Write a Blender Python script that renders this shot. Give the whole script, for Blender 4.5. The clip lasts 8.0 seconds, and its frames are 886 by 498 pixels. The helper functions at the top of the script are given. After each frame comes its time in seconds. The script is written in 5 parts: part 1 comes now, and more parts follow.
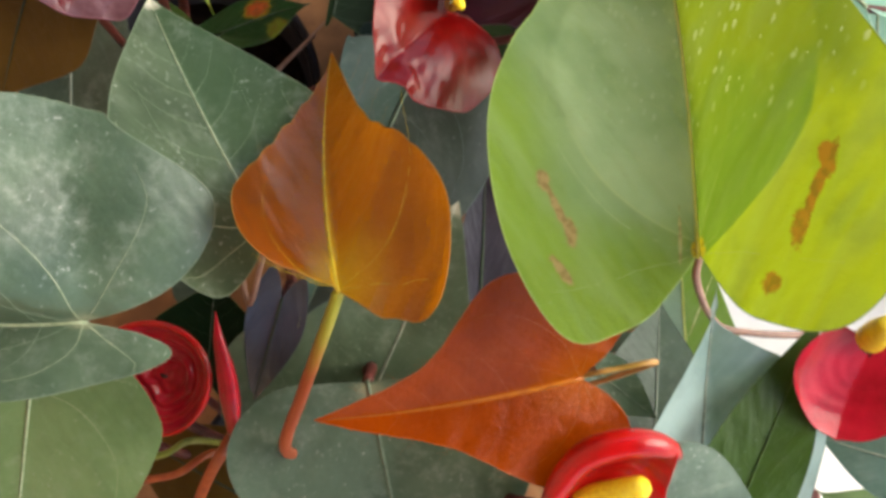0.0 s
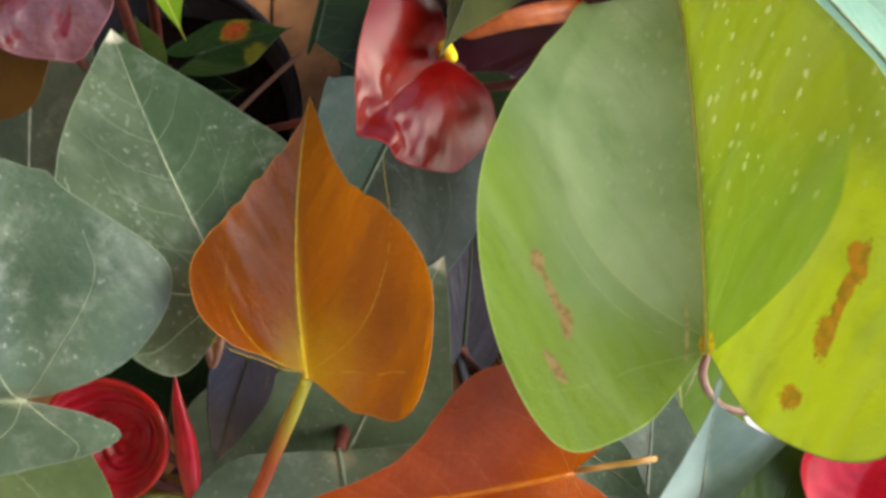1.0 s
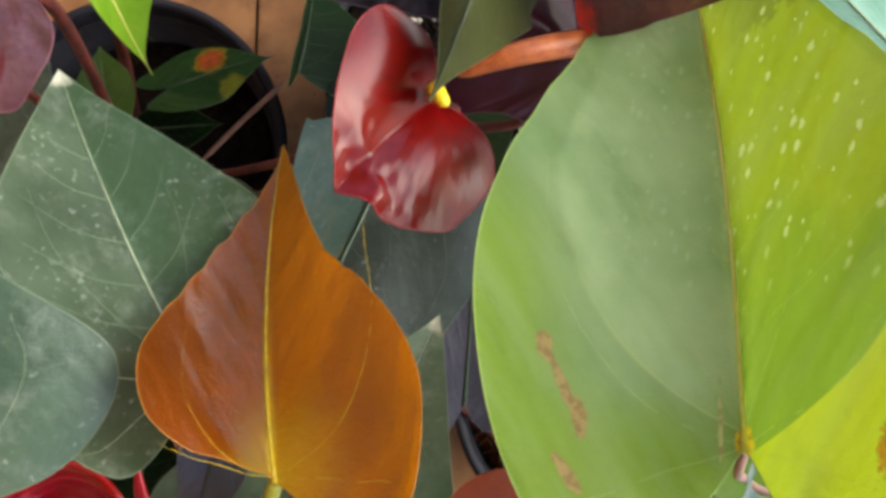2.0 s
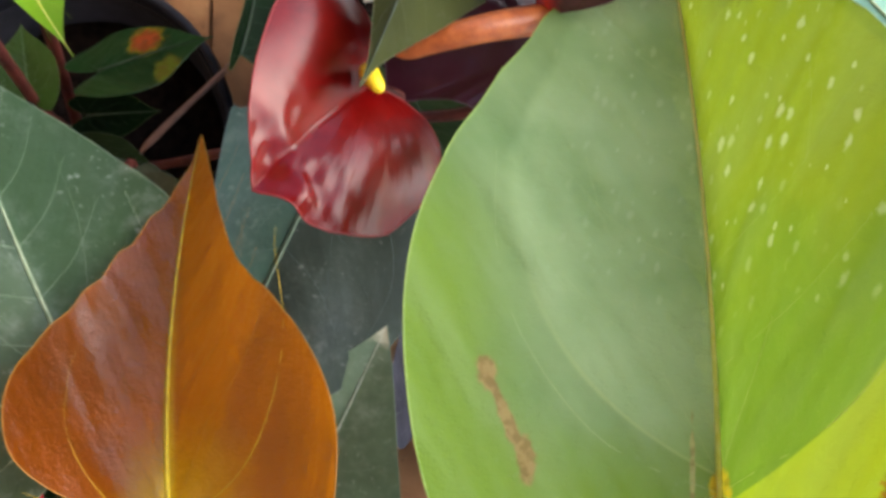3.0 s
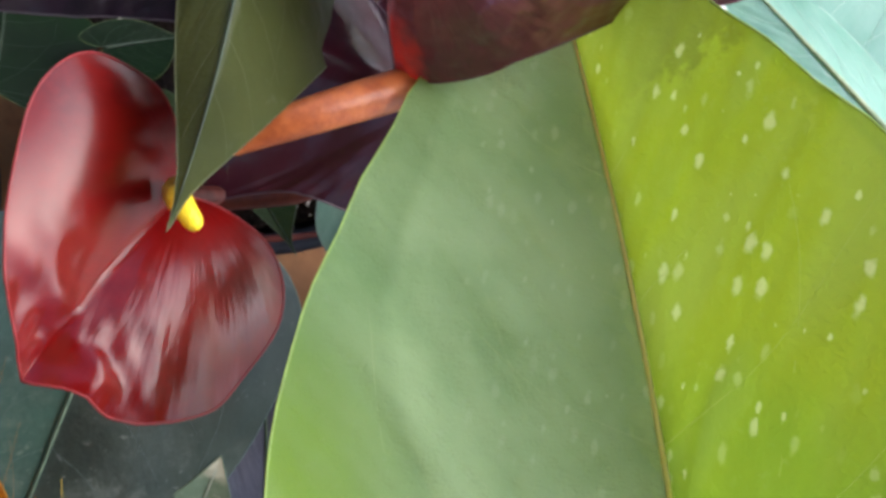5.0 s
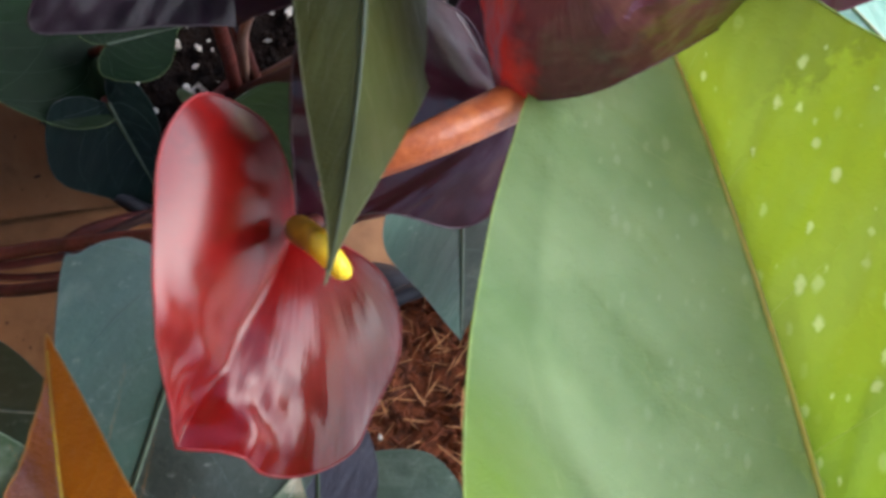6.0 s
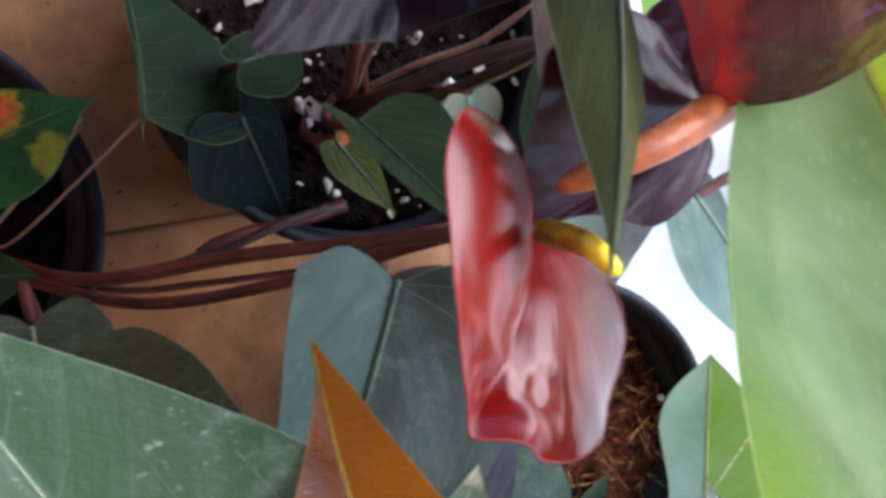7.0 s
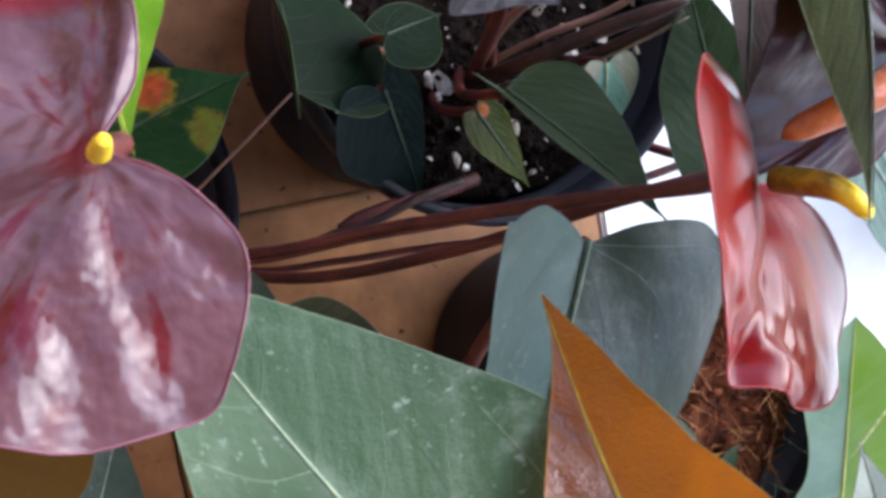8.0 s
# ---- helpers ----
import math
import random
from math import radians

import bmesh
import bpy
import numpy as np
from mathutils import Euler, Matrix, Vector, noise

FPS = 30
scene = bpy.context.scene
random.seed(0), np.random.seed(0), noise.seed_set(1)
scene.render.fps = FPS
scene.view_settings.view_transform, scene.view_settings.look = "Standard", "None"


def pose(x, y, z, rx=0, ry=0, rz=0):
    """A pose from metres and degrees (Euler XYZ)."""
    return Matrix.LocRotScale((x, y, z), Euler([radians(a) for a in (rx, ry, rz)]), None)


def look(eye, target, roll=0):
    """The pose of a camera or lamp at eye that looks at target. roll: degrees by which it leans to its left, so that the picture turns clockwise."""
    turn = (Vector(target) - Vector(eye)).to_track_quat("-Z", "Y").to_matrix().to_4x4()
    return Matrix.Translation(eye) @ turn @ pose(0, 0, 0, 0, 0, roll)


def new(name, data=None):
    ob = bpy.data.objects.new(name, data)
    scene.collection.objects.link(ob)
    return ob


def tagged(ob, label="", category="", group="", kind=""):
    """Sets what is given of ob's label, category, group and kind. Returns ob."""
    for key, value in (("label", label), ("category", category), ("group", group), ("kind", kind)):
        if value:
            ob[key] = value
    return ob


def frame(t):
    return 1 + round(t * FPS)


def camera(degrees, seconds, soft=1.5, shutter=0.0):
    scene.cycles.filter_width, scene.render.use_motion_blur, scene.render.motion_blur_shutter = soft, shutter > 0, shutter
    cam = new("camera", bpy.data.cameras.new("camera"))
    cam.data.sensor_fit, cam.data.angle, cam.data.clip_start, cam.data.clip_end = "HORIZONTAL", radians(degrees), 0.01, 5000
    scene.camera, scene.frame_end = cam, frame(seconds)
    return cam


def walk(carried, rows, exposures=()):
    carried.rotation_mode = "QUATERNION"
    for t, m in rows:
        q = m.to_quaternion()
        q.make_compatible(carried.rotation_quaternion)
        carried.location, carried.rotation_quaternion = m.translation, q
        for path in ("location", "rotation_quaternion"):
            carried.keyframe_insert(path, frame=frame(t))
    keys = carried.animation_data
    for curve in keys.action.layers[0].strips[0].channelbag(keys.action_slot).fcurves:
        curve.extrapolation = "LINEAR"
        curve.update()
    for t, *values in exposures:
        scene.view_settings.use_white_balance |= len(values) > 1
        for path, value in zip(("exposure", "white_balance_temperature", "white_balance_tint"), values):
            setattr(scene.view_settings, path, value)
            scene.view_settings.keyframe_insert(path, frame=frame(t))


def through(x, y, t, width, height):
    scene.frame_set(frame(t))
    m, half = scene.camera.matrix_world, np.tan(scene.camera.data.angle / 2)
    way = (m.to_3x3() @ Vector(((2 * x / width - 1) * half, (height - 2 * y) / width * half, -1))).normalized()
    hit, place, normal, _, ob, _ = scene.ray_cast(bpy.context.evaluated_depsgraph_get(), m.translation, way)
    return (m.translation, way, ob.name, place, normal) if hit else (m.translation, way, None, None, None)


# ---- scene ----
# The camera: carried slowly down towards the plants, looking almost straight down, then drifting to one side.
cam = camera(44.7, 8.0, soft=3.4, shutter=0.4)
PATH = [
    (0, 0.0055, 0.3309, 0.7619, 3.86, -0.49, -0.37),
    (0.5, 0.0060, 0.3517, 0.7416, 3.40, -0.37, 1.32),
    (1, 0.0063, 0.3647, 0.7265, 3.08, -1.40, 1.40),
    (1.5, 0.0075, 0.3788, 0.7056, 3.45, -1.38, 1.06),
    (1.7, 0.0075, 0.3832, 0.6945, 3.32, -1.03, 0.98),
    (2.8, 0.0281, 0.3968, 0.6437, 3.18, -1.22, 0.67),
    (3, 0.0276, 0.3970, 0.6358, 2.55, -1.40, 1.00),
    (3.5, 0.0283, 0.4025, 0.6062, 1.48, -3.20, -0.60),
    (4, 0.0220, 0.4284, 0.5831, 1.35, -3.67, 0.79),
    (4.5, 0.0260, 0.4376, 0.5635, -0.05, -6.44, 0.37),
    (4.7, 0.0249, 0.4442, 0.5628, -0.78, -8.95, -0.79),
    (5.8, -0.0090, 0.4714, 0.5469, -4.24, -16.45, -8.25),
    (6, -0.0228, 0.4768, 0.5445, -4.86, -17.98, -6.92),
    (6.5, -0.0526, 0.4780, 0.5443, -4.70, -19.52, -8.23),
    (7, -0.0833, 0.4858, 0.5391, -4.08, -20.58, -8.75),
    (7.5, -0.1100, 0.4876, 0.5285, -3.98, -20.05, -9.84),
    (8, -0.1249, 0.4842, 0.5224, -3.73, -19.70, -10.58),
]
walk(cam, [(t, pose(x, y, z, rx, ry, rz)) for t, x, y, z, rx, ry, rz in PATH], exposures=[(0, 1.52, 6780, 5), (3, 1.70, 6120, 5), (4.5, 1.62, 5860, 6), (6, 1.70, 5620, 8), (7.5, 1.97, 5470, 10), (8, 2.02, 5470, 10)])

# ---- world, sun: a bright hazy sky, the sun soft behind thin cloud ----
SUN_HEIGHT, SUN_TURN = 38.0, 13.0  # degrees above the horizon; degrees of its bearing from +x towards +y
world = bpy.data.worlds.new("sky")
scene.world = world
world.use_nodes = True
wn = world.node_tree.nodes
sky = wn.new("ShaderNodeTexSky")
sky.sky_type, sky.sun_disc = "NISHITA", False
sky.air_density, sky.dust_density, sky.ozone_density = 0.9, 3.0, 1.0
sky.sun_elevation, sky.sun_rotation = radians(SUN_HEIGHT), radians(90 - SUN_TURN)
world.node_tree.links.new(sky.outputs["Color"], wn["Background"].inputs["Color"])
wn["Background"].inputs["Strength"].default_value = 0.14
sun_data = bpy.data.lights.new("sun", "SUN")
sun_data.energy, sun_data.angle, sun_data.color = 0.85, radians(60.0), (1.0, 0.98, 0.96)
sun = new("sun", sun_data)
bearing, height = radians(SUN_TURN), radians(SUN_HEIGHT)
sun.matrix_world = look((3 * math.cos(height) * math.cos(bearing), 3 * math.cos(height) * math.sin(bearing), 3 * math.sin(height)), (0, 0, 0))


# ---- materials ----
def srgb(r, g, b):
    """Linear colour of an 8-bit colour."""
    return tuple(((c / 255 + 0.055) / 1.055) ** 2.4 if c > 10 else c / 255 / 12.92 for c in (r, g, b)) + (1.0,)


class Nodes:
    """A short hand for building node materials."""

    def __init__(self, name):
        self.mat = bpy.data.materials.new(name)
        self.mat.use_nodes = True
        self.tree = self.mat.node_tree
        self.bsdf = self.tree.nodes["Principled BSDF"]
        self.out = self.tree.nodes["Material Output"]

    def add(self, kind, ins=(), **props):
        node = self.tree.nodes.new("ShaderNode" + kind)
        if "operation" in props:
            node.operation = props["operation"]
        if "interpolation_type" in props:
            node.interpolation_type = props["interpolation_type"]
        if "data_type" in props:
            node.data_type = props["data_type"]
        if "blend_type" in props:
            node.blend_type = props["blend_type"]
        if "uv_map" in props:
            node.uv_map = props["uv_map"]
        if "wave_type" in props:
            node.wave_type = props["wave_type"]
        if "bands_direction" in props:
            node.bands_direction = props["bands_direction"]
        if "voronoi_dimensions" in props:
            node.voronoi_dimensions = props["voronoi_dimensions"]
        for key, value in dict(ins).items():
            if isinstance(value, bpy.types.NodeSocket):
                self.tree.links.new(value, node.inputs[key])
            else:
                node.inputs[key].default_value = value
        return node

    def math(self, op, a, b=0.0, c=0.0):
        return self.add("Math", {0: a, 1: b, 2: c}, operation=op).outputs[0]

    def noise(self, scale, detail=4.0, rough=0.55, vec=None):
        ins = {"Scale": scale, "Detail": detail, "Roughness": rough}
        ins["Vector"] = vec or self.place()
        return self.add("TexNoise", ins).outputs["Fac"]

    def place(self):
        return self.add("TexCoord").outputs["Object"]

    def ramp(self, fac, lo, hi):
        return self.add("MapRange", {"Value": fac, "From Min": lo, "From Max": hi}, interpolation_type="SMOOTHSTEP").outputs[0]

    def mix(self, fac, a, b, blend="MIX"):
        return self.add("Mix", {0: fac, 6: a, 7: b}, data_type="RGBA", blend_type=blend).outputs[2]

    def link(self, a, b):
        self.tree.links.new(a, b)

    def bump(self, height, strength, distance):
        return self.add("Bump", {"Height": height, "Strength": strength, "Distance": distance}).outputs["Normal"]


def blade_material(name, dark, light, through=None, rough=0.38, dust=0.3, passes=0.3, halves=None, edge=None, spots=(), glints=0.0, coat=0.0, relief=0.35, gloss=0.5, zones=None, tip=None, heart=None, ribbed=1.0, film=0.13):
    """A leaf's skin: mottled between two greens, dusty, letting light through. halves: another colour on the half beyond the midrib;
    edge: a colour that the leaf turns to from its margin inwards; spots: (u, v, across, along, turn, colour) scars."""
    n = Nodes(name)
    uv = n.add("UVMap", uv_map="leaf").outputs[0]
    u, v, _ = n.add("SeparateXYZ", {0: uv}).outputs
    big, mid, fine = n.noise(28, 3), n.noise(140, 4), n.noise(900, 3)
    col = n.mix(n.ramp(big, 0.32, 0.7), dark, light)
    col = n.mix(n.math("MULTIPLY", n.ramp(mid, 0.35, 0.8), 0.35), col, light)
    # soft bands that follow the side veins
    wide_u = n.math("ABSOLUTE", u)
    slant = n.math("SUBTRACT", v, n.math("MULTIPLY", wide_u, 0.5))
    ribs = n.noise(1.0, 2, 0.45, n.add("CombineXYZ", {0: n.math("MULTIPLY", wide_u, 2.4), 1: n.math("MULTIPLY", slant, 9.0), 2: n.math("MULTIPLY", n.ramp(u, -0.01, 0.01), 7.0)}).outputs[0])
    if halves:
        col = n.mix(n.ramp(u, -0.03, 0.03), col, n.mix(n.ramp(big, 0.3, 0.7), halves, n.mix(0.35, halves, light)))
    if zones:
        # colours that change at the long pair of side veins: the outer belt, the margin, and on the other half inner, base, outer, upper
        belt, rimmed, inner, base, outer, upper = zones
        warp = n.math("MULTIPLY", n.math("SUBTRACT", n.noise(70, 3), 0.5), 0.05)
        fade = n.math("MINIMUM", 1.0, n.math("MULTIPLY", n.math("SUBTRACT", 1.0, v), 1.7))

        def beyond(across, most, shift, rise):
            curve = n.math("SUBTRACT", 1.0, n.math("EXPONENT", n.math("DIVIDE", n.math("MAXIMUM", n.math("ADD", v, shift), 0.0), -rise)))
            return n.math("SUBTRACT", across, n.math("MULTIPLY", n.math("MULTIPLY", curve, most), fade))

        minus = n.math("MULTIPLY", u, -1.0)
        out_l = beyond(minus, 0.73, -0.02, 0.12)
        out_r = beyond(u, 0.65, 0.015, 0.08)
        near = n.mix(n.math("MULTIPLY", n.ramp(out_l, -0.03, 0.03), 0.4), col, belt)
        low = n.math("SUBTRACT", n.math("ADD", minus, warp), n.math("ADD", 0.61, n.math("MULTIPLY", v, 0.75)))
        near = n.mix(n.ramp(n.math("ADD", low, n.math("MULTIPLY", big, 0.25)), -0.1, 0.28), near, n.mix(n.ramp(v, 0.22, 0.5), rimmed, belt))
        near = n.mix(n.ramp(n.math("ADD", v, warp), 0.10, -0.03), near, rimmed)
        far_in = n.mix(n.ramp(n.math("ADD", v, n.math("MULTIPLY", big, 0.3)), 0.28, 0.52), base, inner)
        far_out = n.mix(n.math("MULTIPLY", n.ramp(n.math("ADD", v, n.math("MULTIPLY", big, 0.3)), 0.24, 0.42), n.ramp(out_r, 0.25, 0.06)), outer, upper)
        far_out = n.mix(n.math("MULTIPLY", n.ramp(n.noise(40, 4), 0.5, 0.7), 0.5), far_out, inner)
        other = n.mix(n.ramp(n.math("ADD", out_r, n.math("MULTIPLY", warp, 0.3)), -0.012, 0.012), far_in, far_out)
        col = n.mix(n.ramp(n.math("ADD", u, n.math("MULTIPLY", warp, 0.2)), -0.012, 0.012), near, other)
        # dry: a darker olive patch with a ragged edge towards the point
        dry = n.math("ADD", v, n.math("MULTIPLY", n.math("SUBTRACT", n.noise(160, 4, 0.7), 0.5), 0.14))
        dry = n.math("MULTIPLY", n.ramp(dry, 0.61, 0.635), n.math("MULTIPLY", n.ramp(u, 0.44, 0.41), n.ramp(u, 0.02, 0.26)))
        col = n.mix(n.math("MULTIPLY", dry, 0.85), col, srgb(98, 100, 2))
        ridge = n.math("MAXIMUM", n.ramp(n.math("ABSOLUTE", out_l), 0.016, 0.004), 0.0)
        col = n.mix(n.math("MULTIPLY", n.math("MULTIPLY", ridge, n.ramp(v, 0.3, 0.05)), 0.3), col, srgb(190, 196, 130))
    if edge:
        wide = n.math("ADD", n.math("ABSOLUTE", u), n.math("MULTIPLY", u, 0.12))
        far = n.math("ADD", wide, n.math("MULTIPLY", n.math("SUBTRACT", big, 0.5), 0.16))
        reach = n.math("ADD", n.math("ADD", 0.10, n.math("MULTIPLY", n.math("MINIMUM", v, 0.36), 1.45)), n.math("MULTIPLY", n.math("MAXIMUM", n.math("SUBTRACT", v, 0.36), 0.0), 0.7))
        col = n.mix(n.math("MULTIPLY", n.ramp(n.math("SUBTRACT", far, reach), -0.03, 0.05), n.ramp(n.math("SUBTRACT", far, reach), -0.4, 0.35)), col, edge)
    col = n.mix(n.math("MULTIPLY", n.ramp(ribs, 0.38, 0.68), 0.22 * ribbed), col, n.mix(0.5, col, light))
    col = n.mix(n.math("MULTIPLY", n.ramp(ribs, 0.5, 0.3), 0.3 * ribbed), col, n.mix(0.5, col, dark))
    # pale streaks along the main side veins
    vein = n.add("TexWave", {"Vector": n.add("CombineXYZ", {0: n.math("SUBTRACT", v, n.math("MULTIPLY", n.math("ABSOLUTE", u), 0.42))}).outputs[0], "Scale": 2.3, "Distortion": 1.5, "Detail": 2.0, "Detail Scale": 3.0}, wave_type="BANDS", bands_direction="X").outputs["Fac"]
    col = n.mix(n.math("MULTIPLY", n.ramp(vein, 0.93, 1.0), 0.16 * gloss), col, light)
    if dust:
        specks = n.math("MULTIPLY", n.ramp(n.noise(420, 3), 0.6, 0.72), n.ramp(n.noise(55, 3), 0.42, 0.65))
        haze = n.math("MULTIPLY", n.ramp(n.noise(95, 6, 0.75), 0.45, 0.75), n.ramp(n.noise(18, 2), 0.35, 0.65))
        col = n.mix(n.math("MULTIPLY", n.math("ADD", n.math("MULTIPLY", specks, 0.8), n.math("MULTIPLY", haze, 0.5)), dust), col, srgb(176, 184, 172))
    if glints:
        # small bright glints on the blade, painted as pale dots in the colour
        warped = n.add("CombineXYZ", {0: n.math("ADD", n.math("MULTIPLY", u, 19.0), n.math("MULTIPLY", v, -21.0)), 1: n.math("ADD", n.math("MULTIPLY", v, 24.0), n.math("MULTIPLY", u, 5.0)), 2: 0.0}).outputs[0]
        cells = n.add("TexVoronoi", {"Vector": warped, "Scale": 1.0, "Randomness": 1.0}, voronoi_dimensions="2D")
        lot, lot2, _ = n.add("SeparateColor", {0: cells.outputs["Color"]}).outputs[:3]
        away = n.math("ADD", cells.outputs["Distance"], n.math("MULTIPLY", n.math("SUBTRACT", n.noise(420, 3), 0.5), 0.5))
        glint_mask = n.math("MULTIPLY", n.ramp(n.math("DIVIDE", away, n.math("ADD", 0.06, n.math("MULTIPLY", lot2, 0.26))), 1.1, 0.35), n.ramp(lot, 0.35, 0.9))
        where = n.math("ADD", n.ramp(u, -0.02, 0.1), n.math("MULTIPLY", n.ramp(u, -0.7, -0.15), 0.35))
        glint_mask = n.math("MULTIPLY", glint_mask, n.math("MULTIPLY", n.math("MINIMUM", where, 1.0), n.ramp(v, 0.1, 0.3)))
        col = n.mix(n.math("MULTIPLY", glint_mask, glints), col, srgb(222, 232, 190))
    if dust > 0.5:
        # the pale star where the stalk joins
        star = n.math("SQRT", n.math("ADD", n.math("MULTIPLY", n.math("MULTIPLY", u, u), 0.36), n.math("MULTIPLY", v, v)))
        col = n.mix(n.math("MULTIPLY", n.ramp(n.math("ADD", star, n.math("MULTIPLY", n.noise(180, 3), 0.05)), 0.11, 0.03), 0.75), col, srgb(170, 172, 140))
    if heart:
        # the ribs and the foot run out in a clearer colour
        star = n.math("SQRT", n.math("ADD", n.math("MULTIPLY", n.math("MULTIPLY", u, u), 0.3), n.math("MULTIPLY", v, v)))
        col = n.mix(n.math("MULTIPLY", n.ramp(n.math("ADD", star, n.math("MULTIPLY", n.noise(80, 3), 0.12)), 0.34, 0.06), 0.6), col, heart)
        col = n.mix(n.math("MULTIPLY", n.ramp(n.math("ABSOLUTE", u), 0.05, 0.01), n.ramp(v, 0.7, 0.0)), col, heart)
    if tip:
        col = n.mix(n.math("MULTIPLY", n.ramp(n.math("ADD", v, n.math("MULTIPLY", n.noise(200, 2), 0.06)), 0.965, 1.0), 0.8), col, tip)
    for su, sv, wide, along, turn, colour in spots:
        dx, dy = n.math("SUBTRACT", u, su), n.math("SUBTRACT", v, sv)
        c, s = math.cos(radians(turn)), math.sin(radians(turn))
        a = n.math("DIVIDE", n.math("ADD", n.math("MULTIPLY", dx, c), n.math("MULTIPLY", dy, s)), wide)
        b = n.math("DIVIDE", n.math("SUBTRACT", n.math("MULTIPLY", dy, c), n.math("MULTIPLY", dx, s)), along)
        r = n.math("SQRT", n.math("ADD", n.math("MULTIPLY", a, a), n.math("MULTIPLY", b, b)))
        r = n.math("ADD", r, n.math("MULTIPLY", n.math("SUBTRACT", n.noise(260, 4, 0.65), 0.5), 1.7))
        col = n.mix(n.ramp(r, 1.25, 0.8), col, n.mix(n.ramp(n.noise(330, 3), 0.42, 0.6), colour, n.mix(0.5, colour, srgb(86, 50, 22))))
    n.link(col, n.bsdf.inputs["Base Color"])
    grain = n.math("ADD", n.math("MULTIPLY", n.noise(1400, 2), 0.25), n.math("ADD", n.math("MULTIPLY", mid, 0.9), n.math("MULTIPLY", ribs, 1.6 * ribbed)))
    normal = n.bump(grain, relief, 0.0012)
    n.link(normal, n.bsdf.inputs["Normal"])
    n.link(normal, n.bsdf.inputs["Coat Normal"])
    n.link(n.math("ADD", rough - 0.08, n.math("MULTIPLY", n.noise(60, 4), 0.2)), n.bsdf.inputs["Roughness"])
    n.bsdf.inputs["Specular IOR Level"].default_value = gloss
    n.bsdf.inputs["Coat Weight"].default_value = coat
    n.bsdf.inputs["Coat Roughness"].default_value = film
    glow = n.add("BsdfTranslucent", {"Color": n.mix(0.55, col, through or light), "Normal": normal})
    both = n.add("MixShader", {0: passes, 1: n.bsdf.outputs[0], 2: glow.outputs[0]})
    n.link(both.outputs[0], n.out.inputs["Surface"])
    return n.mat


def plain_material(name, a, b, scale, rough=0.5, bump=0.3, depth=0.001, fine=6.0, coat=0.0, spec=0.5):
    """A skin mottled between two colours, with grain at two scales."""
    n = Nodes(name)
    col = n.mix(n.ramp(n.noise(scale, 4), 0.3, 0.7), a, b)
    col = n.mix(n.math("MULTIPLY", n.ramp(n.noise(scale * fine, 3), 0.4, 0.75), 0.4), col, b)
    n.link(col, n.bsdf.inputs["Base Color"])
    n.bsdf.inputs["Roughness"].default_value = rough
    n.bsdf.inputs["Specular IOR Level"].default_value = spec
    n.bsdf.inputs["Coat Weight"].default_value = coat
    n.link(n.bump(n.noise(scale * fine * 0.7, 4), bump, depth), n.bsdf.inputs["Normal"])
    return n.mat


